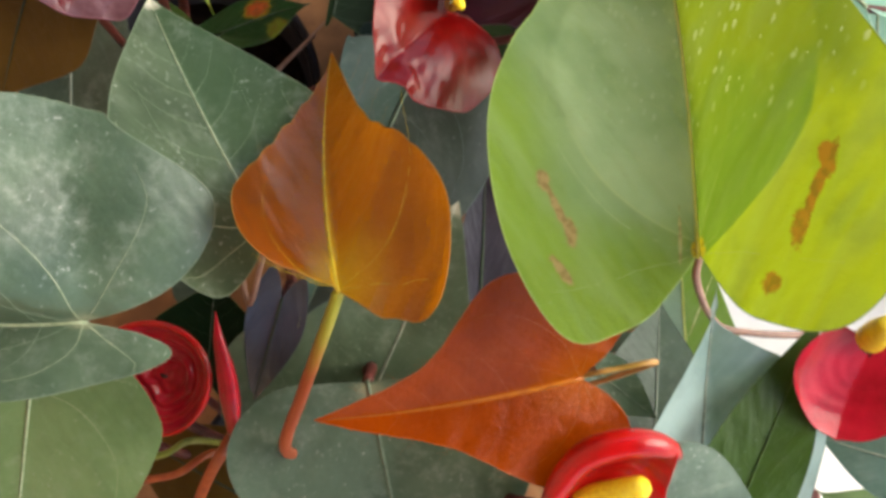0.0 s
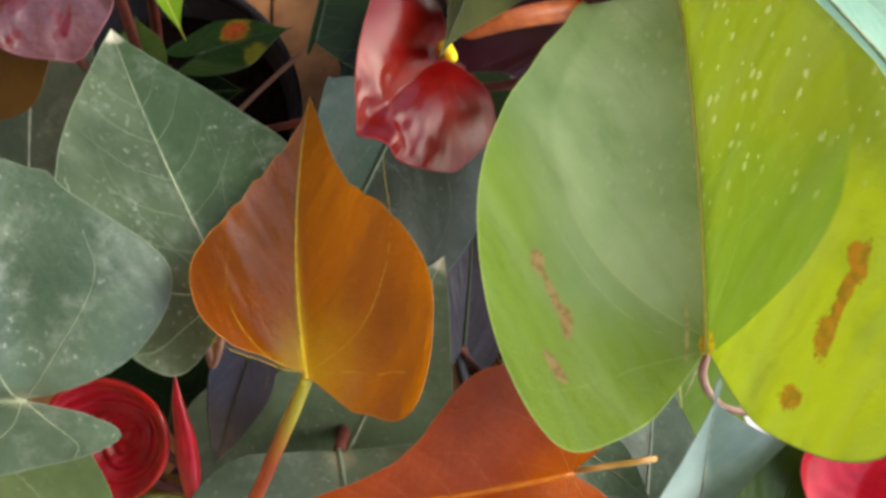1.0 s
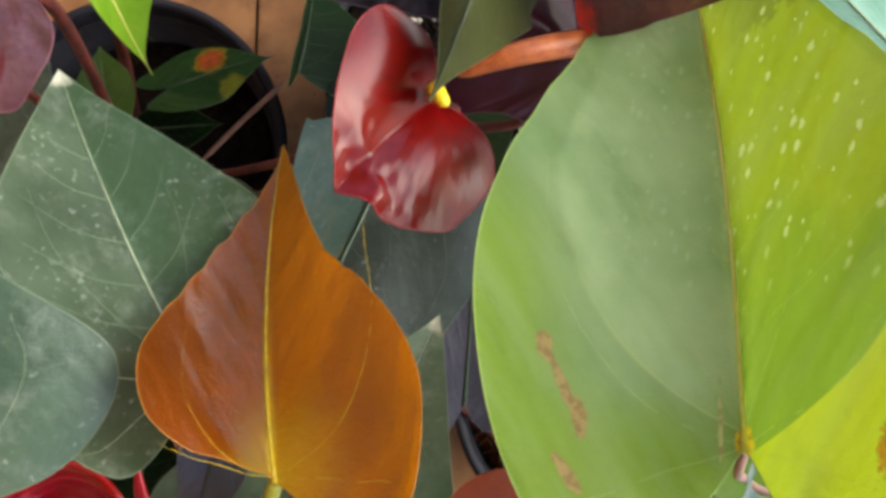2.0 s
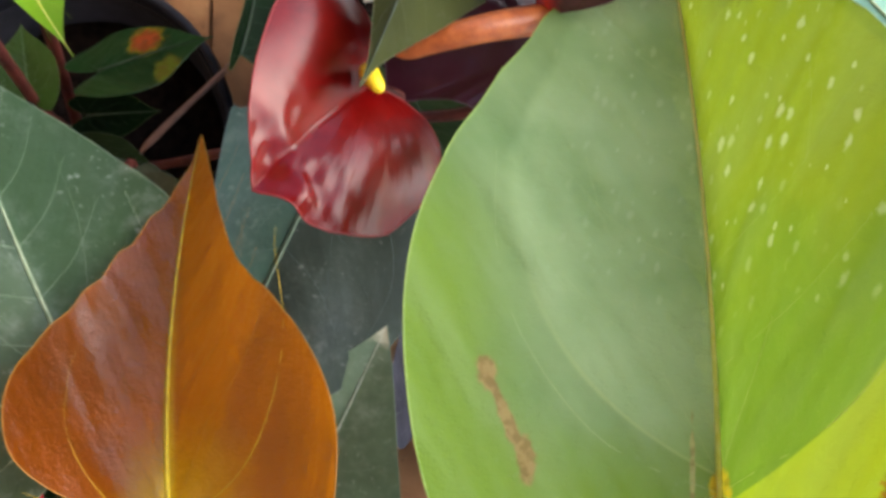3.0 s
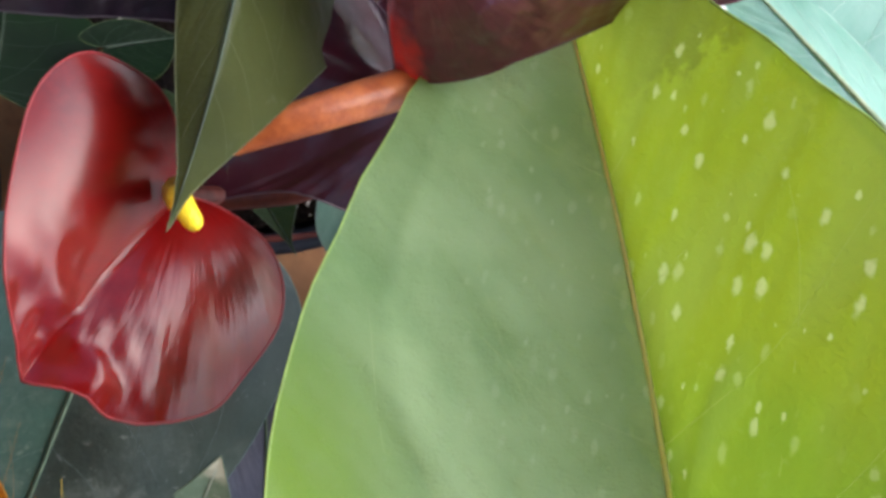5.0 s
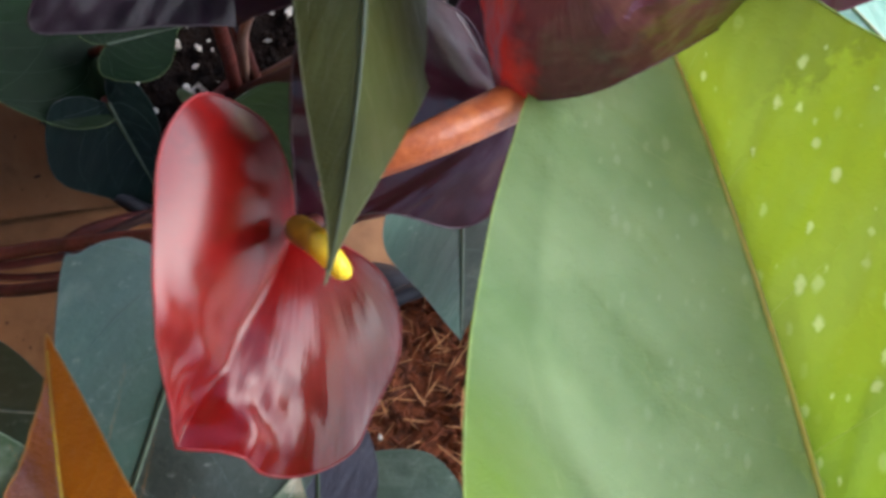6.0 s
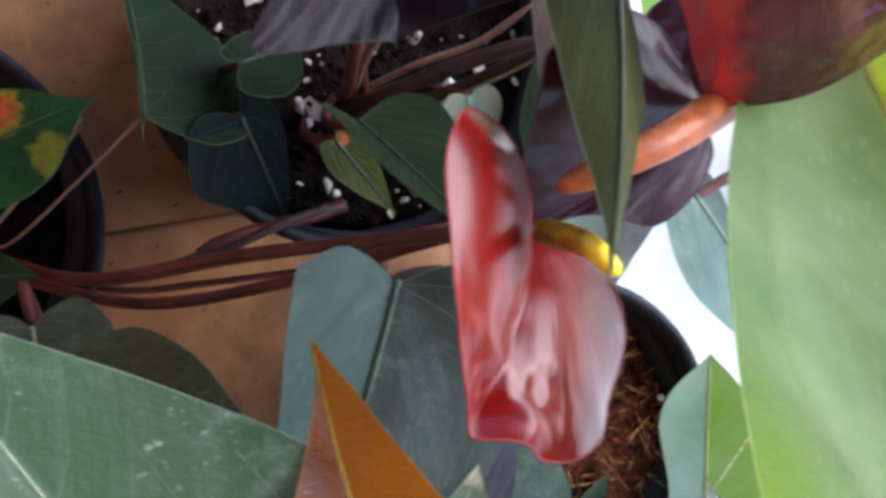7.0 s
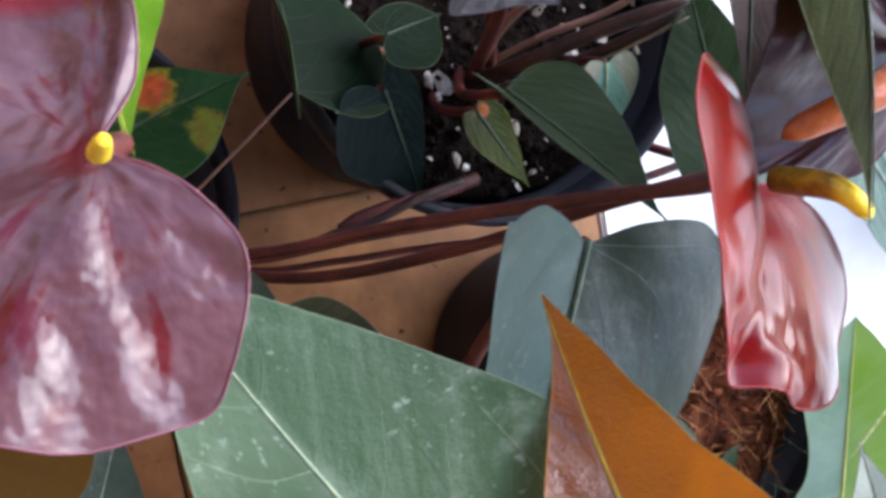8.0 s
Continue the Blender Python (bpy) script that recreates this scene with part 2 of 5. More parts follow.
def spathe_material(name, deep, bright, rough=0.3, coat=0.75, passes=0.12, edge=None, bumps=0.22, fine=0.25, streaks=None, rayed=0.3, film=0.12, grain=85, turned=None, swell=1.0, ior=1.5):
    """The waxy, lacquered skin of a spathe, with darker and lighter clouds and pimpled relief."""
    n = Nodes(name)
    uv = n.add("UVMap", uv_map="leaf").outputs[0]
    u, v, _ = n.add("SeparateXYZ", {0: uv}).outputs
    col = n.mix(n.ramp(n.noise(45, 4), 0.3, 0.7), deep, bright)
    col = n.mix(n.math("MULTIPLY", n.ramp(n.noise(380, 3), 0.45, 0.7), 0.3), col, bright)
    if streaks:
        ang = n.math("ARCTAN2", u, n.math("ADD", v, 0.02))
        out = n.math("SQRT", n.math("ADD", n.math("MULTIPLY", u, u), n.math("MULTIPLY", v, v)))
        rays = n.noise(1.0, 3, 0.6, n.add("CombineXYZ", {0: n.math("MULTIPLY", ang, 5.0), 1: n.math("MULTIPLY", out, 2.2), 2: 4.0}).outputs[0])
        col = n.mix(n.math("MULTIPLY", n.ramp(rays, 0.52, 0.66), n.ramp(out, 0.02, 0.2)), col, streaks)
        col = n.mix(n.ramp(out, 0.16, 0.04), col, streaks)
    if edge:
        side = n.math("ADD", u, n.math("MULTIPLY", n.math("SUBTRACT", v, 0.7), 0.8))
        col = n.mix(n.ramp(n.math("ADD", side, n.math("MULTIPLY", n.math("SUBTRACT", n.noise(120, 3), 0.5), 0.4)), -0.3, 0.0), col, edge)
    if turned:
        col = n.mix(n.ramp(n.math("SUBTRACT", u, n.math("MULTIPLY", v, 0.55)), 0.66, 0.76), col, turned)
    n.link(col, n.bsdf.inputs["Base Color"])
    n.bsdf.inputs["Roughness"].default_value = rough
    n.bsdf.inputs["Coat Weight"].default_value = coat
    n.bsdf.inputs["Coat Roughness"].default_value = film
    n.bsdf.inputs["Coat IOR"].default_value = ior
    n.bsdf.inputs["Specular IOR Level"].default_value = 0.18
    streak = n.math("MULTIPLY", n.noise(grain, 2, 0.4), swell)
    ang = n.math("ARCTAN2", u, n.math("ADD", v, 0.02))
    out = n.math("SQRT", n.math("ADD", n.math("MULTIPLY", u, u), n.math("MULTIPLY", v, v)))
    rays = n.noise(1.0, 3, 0.5, n.add("CombineXYZ", {0: n.math("MULTIPLY", ang, 11.0), 1: n.math("MULTIPLY", out, 2.6), 2: 1.0}).outputs[0])
    streak = n.math("ADD", streak, n.math("MULTIPLY", rays, n.math("MULTIPLY", n.math("ADD", n.math("MULTIPLY", n.ramp(u, 0.1, -0.25), 0.8), 0.2), rayed)))
    normal = n.bump(n.math("ADD", streak, n.math("MULTIPLY", n.noise(520, 2), fine)), bumps, 0.0022)
    n.link(normal, n.bsdf.inputs["Normal"])
    n.link(normal, n.bsdf.inputs["Coat Normal"])
    glow = n.add("BsdfTranslucent", {"Color": bright})
    n.link(n.add("MixShader", {0: passes, 1: n.bsdf.outputs[0], 2: glow.outputs[0]}).outputs[0], n.out.inputs["Surface"])
    return n.mat


SCAR, RUSTY = srgb(146, 122, 78), srgb(176, 86, 22)
MATS = {
    "big": blade_material("yellowing_leaf", srgb(119, 146, 98), srgb(150, 171, 123), through=srgb(160, 188, 44), dust=0.07, passes=0.32, rough=0.42, glints=0.6, relief=0.9, gloss=0.17, ribbed=2.2,
                          zones=(srgb(70, 100, 50), srgb(98, 128, 18), srgb(138, 156, 8), srgb(98, 144, 28), srgb(182, 204, 4), srgb(120, 142, 4)),
                          spots=((-0.085, 0.03, 0.008, 0.05, -4, srgb(176, 166, 112)), (0.004, 0.004, 0.035, 0.02, 0, srgb(216, 178, 30)), (-0.67, 0.065, 0.013, 0.085, 55, SCAR), (-0.74, 0.115, 0.03, 0.02, 0, SCAR), (-0.60, 0.02, 0.022, 0.03, 55, SCAR), (-0.63, -0.06, 0.012, 0.06, 70, SCAR), (0.55, 0.01, 0.016, 0.105, -53, RUSTY), (0.61, 0.06, 0.03, 0.03, -53, RUSTY), (0.49, -0.035, 0.026, 0.04, -53, RUSTY), (0.36, -0.11, 0.04, 0.018, 0, RUSTY))),
    "bronze": blade_material("bronze_leaf", srgb(84, 36, 0), srgb(118, 56, 2), through=srgb(255, 150, 0), dust=0.05, rough=0.34, passes=0.46, coat=0.9, relief=0.95, gloss=0.3, heart=srgb(184, 160, 14), ribbed=0.7, film=0.07),
    "rust": blade_material("rust_leaf", srgb(120, 43, 0), srgb(156, 64, 0), through=srgb(226, 96, 0), dust=0.03, rough=0.3, passes=0.4, coat=0.5, relief=0.7, gloss=0.15, heart=srgb(176, 96, 4), ribbed=0.6, film=0.07),
    "dusty": blade_material("dusty_leaf", srgb(46, 62, 44), srgb(70, 86, 65), through=srgb(110, 146, 76), halves=srgb(58, 80, 52), dust=0.56, rough=0.42, gloss=0.22, passes=0.16, coat=0.05, tip=srgb(206, 200, 182)),
    "greydust": blade_material("grey_dusty_leaf", srgb(55, 75, 59), srgb(82, 102, 82), through=srgb(110, 150, 60), dust=0.75, rough=0.4, gloss=0.35, passes=0.18, coat=0.4, film=0.2, tip=srgb(200, 194, 176)),
    "greyflat": blade_material("flat_grey_leaf", srgb(58, 77, 61), srgb(88, 107, 90), through=srgb(100, 140, 60), dust=0.7, rough=0.4, gloss=0.35, passes=0.18, coat=0.4),
    "moss": blade_material("moss_green_leaf", srgb(34, 54, 10), srgb(52, 76, 20), through=srgb(80, 120, 20), dust=0.1, rough=0.42, passes=0.14, gloss=0.3),
    "mid": blade_material("green_leaf", srgb(82, 109, 68), srgb(110, 135, 90), through=srgb(120, 156, 70), dust=0.4, rough=0.4, passes=0.24),
    "dark": blade_material("dark_leaf", srgb(44, 58, 46), srgb(66, 82, 66), through=srgb(80, 110, 50), dust=0.35, rough=0.4, passes=0.14, tip=srgb(170, 166, 150)),
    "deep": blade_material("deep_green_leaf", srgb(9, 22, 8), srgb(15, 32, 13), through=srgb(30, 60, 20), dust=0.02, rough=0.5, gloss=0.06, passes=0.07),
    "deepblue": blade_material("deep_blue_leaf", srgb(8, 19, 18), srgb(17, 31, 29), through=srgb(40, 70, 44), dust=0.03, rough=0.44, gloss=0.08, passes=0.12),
    "blue": blade_material("blue_green_leaf", srgb(48, 74, 68), srgb(82, 108, 102), through=srgb(120, 160, 110), dust=0.6, rough=0.34, passes=0.2),
    # base lightened towards blue-white: the sky's sheen is painted in
    "pale_sheen": blade_material("painted_sheen_leaf", srgb(106, 132, 128), srgb(144, 168, 166), through=srgb(130, 170, 120), dust=0.3, rough=0.3, passes=0.25, coat=0.8, film=0.25, relief=0.3),
    # bluish base carries part of the sky's reflection; the coat adds the rest
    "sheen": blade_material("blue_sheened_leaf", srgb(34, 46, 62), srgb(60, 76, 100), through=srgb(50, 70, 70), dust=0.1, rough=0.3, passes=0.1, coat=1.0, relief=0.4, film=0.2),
    "olive": blade_material("olive_leaf", srgb(46, 52, 20), srgb(64, 70, 32), through=srgb(110, 118, 32), dust=0.06, rough=0.48, passes=0.26, gloss=0.25),
    "brown": blade_material("brownish_leaf", srgb(40, 26, 22), srgb(62, 42, 34), through=srgb(90, 60, 30), dust=0.0, rough=0.5, passes=0.15, gloss=0.1),
    "plumleaf": blade_material("purplish_dark_leaf", srgb(40, 38, 48), srgb(62, 60, 72), through=srgb(70, 66, 70), dust=0.1, rough=0.36, passes=0.12, coat=0.3),
    "tawny": blade_material("tawny_leaf", srgb(66, 48, 10), srgb(92, 70, 20), through=srgb(140, 100, 20), dust=0.05, rough=0.4, passes=0.25, gloss=0.3),
    # the lighter half stands in for the light on that side
    "lit_half": blade_material("lit_half_leaf", srgb(38, 46, 42), srgb(54, 64, 59), through=srgb(90, 120, 90), halves=srgb(66, 95, 83), ribbed=0.6, dust=0.35, rough=0.4, passes=0.18, gloss=0.35, coat=0.15, film=0.2),
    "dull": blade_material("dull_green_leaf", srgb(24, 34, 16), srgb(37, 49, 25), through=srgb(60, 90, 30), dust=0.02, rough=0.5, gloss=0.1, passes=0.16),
    "lime": blade_material("lime_leaf", srgb(50, 56, 12), srgb(72, 78, 20), through=srgb(120, 140, 30), dust=0.0, rough=0.42, passes=0.2, gloss=0.15, spots=((-0.2, 0.02, 0.3, 0.07, 0, srgb(200, 112, 62)),)),
    "mint": blade_material("mint_leaf", srgb(100, 148, 128), srgb(142, 182, 166), through=srgb(150, 205, 150), dust=0.25, rough=0.34, passes=0.3, coat=0.3),
    "ashen": blade_material("ashen_leaf", srgb(62, 80, 62), srgb(92, 110, 90), through=srgb(100, 135, 66), dust=0.5, rough=0.4, passes=0.16, tip=srgb(190, 186, 166)),
    "fresh": blade_material("fresh_leaf", srgb(92, 140, 20), srgb(136, 178, 44), through=srgb(160, 215, 30), dust=0.05, rough=0.36, passes=0.36),
    "pale": blade_material("pale_leaf", srgb(88, 134, 118), srgb(132, 170, 156), through=srgb(130, 180, 130), dust=0.15, rough=0.4, passes=0.3, edge=srgb(146, 136, 116)),
    "spotted": blade_material("spotted_leaf", srgb(16, 40, 16), srgb(30, 58, 24), through=srgb(60, 100, 35), dust=0.04, rough=0.42, passes=0.14, gloss=0.15,
                              spots=((-0.45, 0.42, 0.4, 0.15, 0, srgb(104, 100, 14)), (-0.45, 0.42, 0.3, 0.11, 0, srgb(144, 62, 28)), (0.5, 0.6, 0.3, 0.12, 0, srgb(84, 92, 22)))),
    "twotone": blade_material("two_toned_leaf", srgb(118, 148, 130), srgb(158, 182, 168), through=srgb(150, 190, 80), halves=srgb(106, 150, 28), dust=0.2, rough=0.4, passes=0.3, spots=((0.19, 0.675, 0.008, 0.19, -50, srgb(226, 230, 196)),)),
    "red": spathe_material("red_spathe", srgb(83, 1, 2), srgb(114, 6, 5), passes=0.03, bumps=0.13, fine=0.1, film=0.2, rayed=1.1, grain=60, coat=1.0, swell=0.5, ior=1.24),
    "crimson": spathe_material("crimson_spathe", srgb(142, 6, 24), srgb(184, 20, 44), coat=0.5),
    "scarlet": spathe_material("scarlet_spathe", srgb(150, 4, 8), srgb(200, 14, 20)),
    "mauve": spathe_material("mauve_spathe", srgb(78, 47, 52), srgb(101, 71, 77), coat=0.48, streaks=srgb(80, 10, 18), rayed=0.12, bumps=0.6, rough=0.3, fine=0.03, film=0.08, grain=150, turned=srgb(120, 18, 14)),
    "purple": spathe_material("purple_spathe", srgb(42, 15, 25), srgb(66, 29, 41), bumps=0.6, coat=0.22, rayed=0.1, film=0.05, ior=1.4, grain=70, fine=0.06),
    "violet": spathe_material("violet_spathe", srgb(18, 10, 20), srgb(36, 20, 34), bumps=0.7, coat=0.22, rayed=0.1, film=0.08, grain=60, fine=0.06),
    "purplered": spathe_material("purple_red_spathe", srgb(64, 26, 34), srgb(98, 54, 62), edge=srgb(236, 52, 14), passes=0.22, bumps=1.0, swell=2.2, coat=0.9, film=0.09, grain=80, fine=0.06),
}
def vein_material(name, a, b, passes=0.04, rough=0.45, far=None):
    """The fleshy skin of a vein or margin, which lets light through like the blade. far: the colour that it fades to along y."""
    n = Nodes(name)
    col = n.mix(n.ramp(n.noise(300, 3), 0.3, 0.7), a, b)
    if far:
        along = n.add("SeparateXYZ", {0: n.place()}).outputs[1]
        col = n.mix(n.ramp(n.math("ADD", along, n.math("MULTIPLY", n.noise(120, 3), 0.03)), 0.395, 0.455), col, far)
    n.link(col, n.bsdf.inputs["Base Color"])
    n.bsdf.inputs["Roughness"].default_value = rough
    glow = n.add("BsdfTranslucent", {"Color": col})
    n.link(n.add("MixShader", {0: passes, 1: n.bsdf.outputs[0], 2: glow.outputs[0]}).outputs[0], n.out.inputs["Surface"])
    return n.mat


VEIN = {
    "pale": vein_material("pale_vein", srgb(128, 146, 112), srgb(164, 174, 140), rough=0.5),
    "big_rib": vein_material("yellow_midrib", srgb(220, 220, 84), srgb(232, 232, 132), passes=0.35, far=srgb(228, 218, 132)),
    "yellow": vein_material("yellow_vein", srgb(206, 206, 84), srgb(224, 224, 140), rough=0.45),
    "ember": vein_material("ember_vein", srgb(160, 84, 6), srgb(184, 108, 20), rough=0.4),
    "amber": vein_material("amber_vein", srgb(172, 140, 14), srgb(206, 178, 34), rough=0.4),
    "grey": vein_material("grey_vein", srgb(122, 136, 122), srgb(156, 164, 148), rough=0.5),
    "slate": vein_material("slate_vein", srgb(84, 102, 82), srgb(108, 124, 102), rough=0.5),
    "mossy": vein_material("mossy_vein", srgb(46, 68, 18), srgb(64, 88, 30), rough=0.5),
    "dim": vein_material("dim_vein", srgb(38, 54, 36), srgb(56, 70, 48), rough=0.5),
    "red": vein_material("red_vein", srgb(120, 10, 14), srgb(160, 34, 36), rough=0.3),
    "plum": vein_material("plum_vein", srgb(70, 34, 48), srgb(110, 70, 86), rough=0.3),
}
FINE = {}
# red's margin tone is lightened for the pale pink highlight along that edge
for kind_, tone in dict(big=(172, 188, 116), big_margin=(146, 172, 78), bronze=(158, 104, 16), rust=(168, 80, 10), dusty=(116, 136, 106), greyflat=(84, 104, 84), moss=(56, 78, 26), greydust=(116, 136, 110), mid=(104, 138, 84), dark=(64, 80, 68), deep=(18, 38, 15), deep_margin=(66, 84, 32), deepblue=(19, 33, 31), blue=(106, 132, 120), pale_sheen=(120, 142, 136), sheen=(64, 80, 92), olive=(80, 84, 46), brown=(60, 42, 34), dull=(46, 58, 34), tawny=(92, 70, 22), plumleaf=(64, 62, 74), lit_half=(84, 104, 98),
                        lime=(108, 120, 40), fresh=(146, 184, 60), pale=(146, 166, 146), mint=(176, 206, 188), ashen=(92, 110, 90), spotted=(44, 72, 38), twotone=(140, 166, 110), red=(140, 38, 40), crimson=(160, 24, 44), scarlet=(190, 20, 24), mauve=(110, 60, 72), purple=(70, 44, 58), violet=(48, 32, 46), purplered=(84, 44, 52)).items():
    FINE[kind_] = vein_material("fine_vein_" + kind_, srgb(*[c * 0.9 for c in tone]), srgb(*tone), rough=0.5)
VEIN_OF = dict(big="big_rib", bronze="amber", rust="ember", dusty="pale", greyflat="slate", moss="mossy", greydust="pale", mid="pale", dark="grey", deep="dim", deepblue="dim", blue="grey", pale_sheen="grey", sheen="dim", olive="dim", brown="dim", dull="dim", tawny="dim", plumleaf="dim", lit_half="slate", lime="dim", fresh="yellow", pale="pale", mint="pale", ashen="grey",
               spotted="dim", twotone="yellow", red="red", crimson="red", scarlet="red", mauve="plum", purple="plum", violet="plum", purplered="plum")
STALK = plain_material("brown_stalk", srgb(54, 24, 23), srgb(96, 44, 37), 70, 0.55, 0.6, spec=0.3)
STALK_DARK = plain_material("dark_sheath", srgb(34, 19, 17), srgb(62, 38, 31), 60, 0.5, 0.7, spec=0.35)
STALK_PALE = plain_material("dry_pale_edge", srgb(120, 108, 92), srgb(170, 158, 138), 120, 0.5, 0.5)
STALK_RED = plain_material("reddish_stalk", srgb(150, 62, 36), srgb(186, 96, 52), 90, 0.4, 0.3)
STALK_TAN = plain_material("tan_stalk", srgb(150, 120, 48), srgb(186, 136, 84), 60, 0.45, 0.3)
STALK_GREEN = plain_material("green_stalk", srgb(110, 120, 40), srgb(150, 150, 66), 90, 0.4, 0.3)


def young_stalk_material():
    """Yellow-green under the blade, turning orange-brown lower down."""
    n = Nodes("young_stalk")
    high = n.add("SeparateXYZ", {0: n.place()}).outputs[2]
    col = n.mix(n.ramp(n.math("ADD", high, n.math("MULTIPLY", n.noise(90, 3), 0.012)), 0.345, 0.385), srgb(158, 70, 34), srgb(150, 148, 40))
    n.link(col, n.bsdf.inputs["Base Color"])
    n.bsdf.inputs["Roughness"].default_value = 0.4
    return n.mat


STALK_YOUNG = young_stalk_material()
STALK_GREY = plain_material("pinkish_grey_stalk", srgb(118, 88, 78), srgb(148, 114, 100), 90, 0.5, 0.3)
def ripening_spadix_material():
    """Olive-brown at the foot, bright yellow at the tip, pimpled all over."""
    n = Nodes("ripening_spadix")
    high = n.add("SeparateXYZ", {0: n.place()}).outputs[2]
    col = n.mix(n.ramp(n.noise(300, 3), 0.3, 0.7), srgb(112, 84, 14), srgb(158, 124, 20))
    col = n.mix(n.ramp(n.math("ADD", high, n.math("MULTIPLY", n.noise(200, 2), 0.003)), 0.3535, 0.3575), col, srgb(236, 206, 30))
    n.link(col, n.bsdf.inputs["Base Color"])
    n.bsdf.inputs["Roughness"].default_value = 0.4
    n.link(n.bump(n.noise(900, 2), 0.7, 0.0006), n.bsdf.inputs["Normal"])
    return n.mat


SPADIX = {
    "yellow": plain_material("yellow_spadix", srgb(222, 178, 12), srgb(244, 214, 40), 500, 0.4, 0.8, 0.0008),
    "olive_yellow": ripening_spadix_material(),
    "orange": plain_material("orange_spadix", srgb(150, 72, 36), srgb(196, 112, 58), 140, 0.4, 0.4, 0.0008),
}
BLACK = plain_material("black_plastic", srgb(18, 19, 26), srgb(34, 35, 44), 60, 0.6, 0.3, 0.0006, spec=0.25)
SOIL = plain_material("dark_peat", srgb(17, 13, 12), srgb(36, 27, 23), 160, 0.9, 0.9, 0.004, spec=0.08)
PERLITE = plain_material("perlite", srgb(150, 138, 126), srgb(212, 206, 196), 400, 0.7, 0.6, 0.001)
COIR = plain_material("coir_chips", srgb(44, 19, 10), srgb(112, 58, 32), 220, 0.8, 0.7, 0.001, spec=0.2)
COIR_LIGHT = plain_material("coir_fibres", srgb(136, 88, 50), srgb(178, 126, 78), 220, 0.75, 0.5, 0.001)
BOARDS = plain_material("roof_boards", srgb(92, 70, 54), srgb(124, 98, 76), 6, 0.7, 0.3, 0.002, fine=14)
WALL = plain_material("brown_plaster", srgb(126, 100, 78), srgb(150, 122, 98), 3, 0.8, 0.2, 0.002, fine=12)
PAVING = plain_material("pale_concrete", srgb(226, 224, 218), srgb(240, 238, 233), 4, 0.8, 0.3, 0.002, fine=16)
EARTH = plain_material("pale_paving", srgb(176, 160, 136), srgb(206, 192, 170), 2, 0.85, 0.4, 0.004, fine=14)


def tile_material():
    n = Nodes("terracotta_tile")
    tone = n.add("ObjectInfo").outputs["Random"]
    col = n.mix(n.ramp(n.noise(14, 5, 0.6), 0.3, 0.72), srgb(138, 95, 58), srgb(172, 126, 84))
    col = n.mix(n.math("MULTIPLY", n.ramp(n.noise(9, 4, 0.6), 0.42, 0.62), 0.7), col, srgb(84, 56, 36))
    col = n.mix(n.math("MULTIPLY", tone, 0.25), col, srgb(106, 74, 50))
    col = n.mix(n.math("MULTIPLY", n.ramp(n.noise(60, 4, 0.65), 0.5, 0.8), 0.5), col, srgb(88, 56, 34))
    col = n.mix(n.ramp(n.noise(170, 2), 0.68, 0.74), col, srgb(66, 44, 30))
    n.link(col, n.bsdf.inputs["Base Color"])
    n.bsdf.inputs["Roughness"].default_value = 0.62
    n.bsdf.inputs["Specular IOR Level"].default_value = 0.3
    n.link(n.bump(n.noise(120, 4), 0.35, 0.0015), n.bsdf.inputs["Normal"])
    return n.mat


TILE = tile_material()
GROUT = plain_material("grout", srgb(104, 74, 50), srgb(132, 98, 68), 90, 0.9, 0.6, 0.002)


# ---- building blocks ----
def mesh_of(name, bm, material, smooth=True):
    me = bpy.data.meshes.new(name)
    bm.normal_update()
    bm.to_mesh(me)
    bm.free()
    me.materials.append(material)
    if smooth:
        me.polygons.foreach_set("use_smooth", [True] * len(me.polygons))
    return me


def part(name, bm, material, parent, label="", smooth=True):
    ob = new(name, mesh_of(name, bm, material, smooth))
    ob.parent = parent
    return tagged(ob, label)


def glide(points, steps):
    """A smooth line through the points (Catmull-Rom)."""
    p = np.asarray(points, float)
    if len(p) == 2:
        p = np.array([p[0], (p[0] + p[1]) / 2, p[1]])
    p = np.vstack([2 * p[0] - p[1], p, 2 * p[-1] - p[-2]])
    u = np.linspace(0, 1, steps, endpoint=False)[:, None]
    out = []
    for i in range(1, len(p) - 2):
        a, b, c, d = p[i - 1 : i + 3]
        out.append(0.5 * (2 * b + (c - a) * u + (2 * a - 5 * b + 4 * c - d) * u**2 + (3 * b - a - 3 * c + d) * u**3))
    return np.vstack(out + [p[-2][None]])


def tube(points, radius, sides=8, close=True, flat=1.0):
    """A tapered round rod along points; radius: one for each point, or one for all."""
    bm = bmesh.new()
    pts = [Vector(p) for p in points]
    radius = [radius] * len(pts) if isinstance(radius, (int, float)) else list(radius)
    rings, side = [], Vector((0.31, 0.87, 0.39)).normalized()
    for i, p in enumerate(pts):
        way = (pts[min(i + 1, len(pts) - 1)] - pts[max(i - 1, 0)]).normalized()
        side = (side - way * side.dot(way))
        side = side.normalized() if side.length > 1e-6 else way.orthogonal().normalized()
        up = way.cross(side)
        rings.append([bm.verts.new(p + (side * math.cos(a) + up * math.sin(a) * flat) * radius[i]) for a in (2 * math.pi * k / sides for k in range(sides))])
    for a, b in zip(rings, rings[1:]):
        for k in range(sides):
            bm.faces.new((a[k], a[(k + 1) % sides], b[(k + 1) % sides], b[k]))
    if close:
        for ring in (rings[0][::-1], rings[-1]):
            bm.faces.new(ring)
    return bm


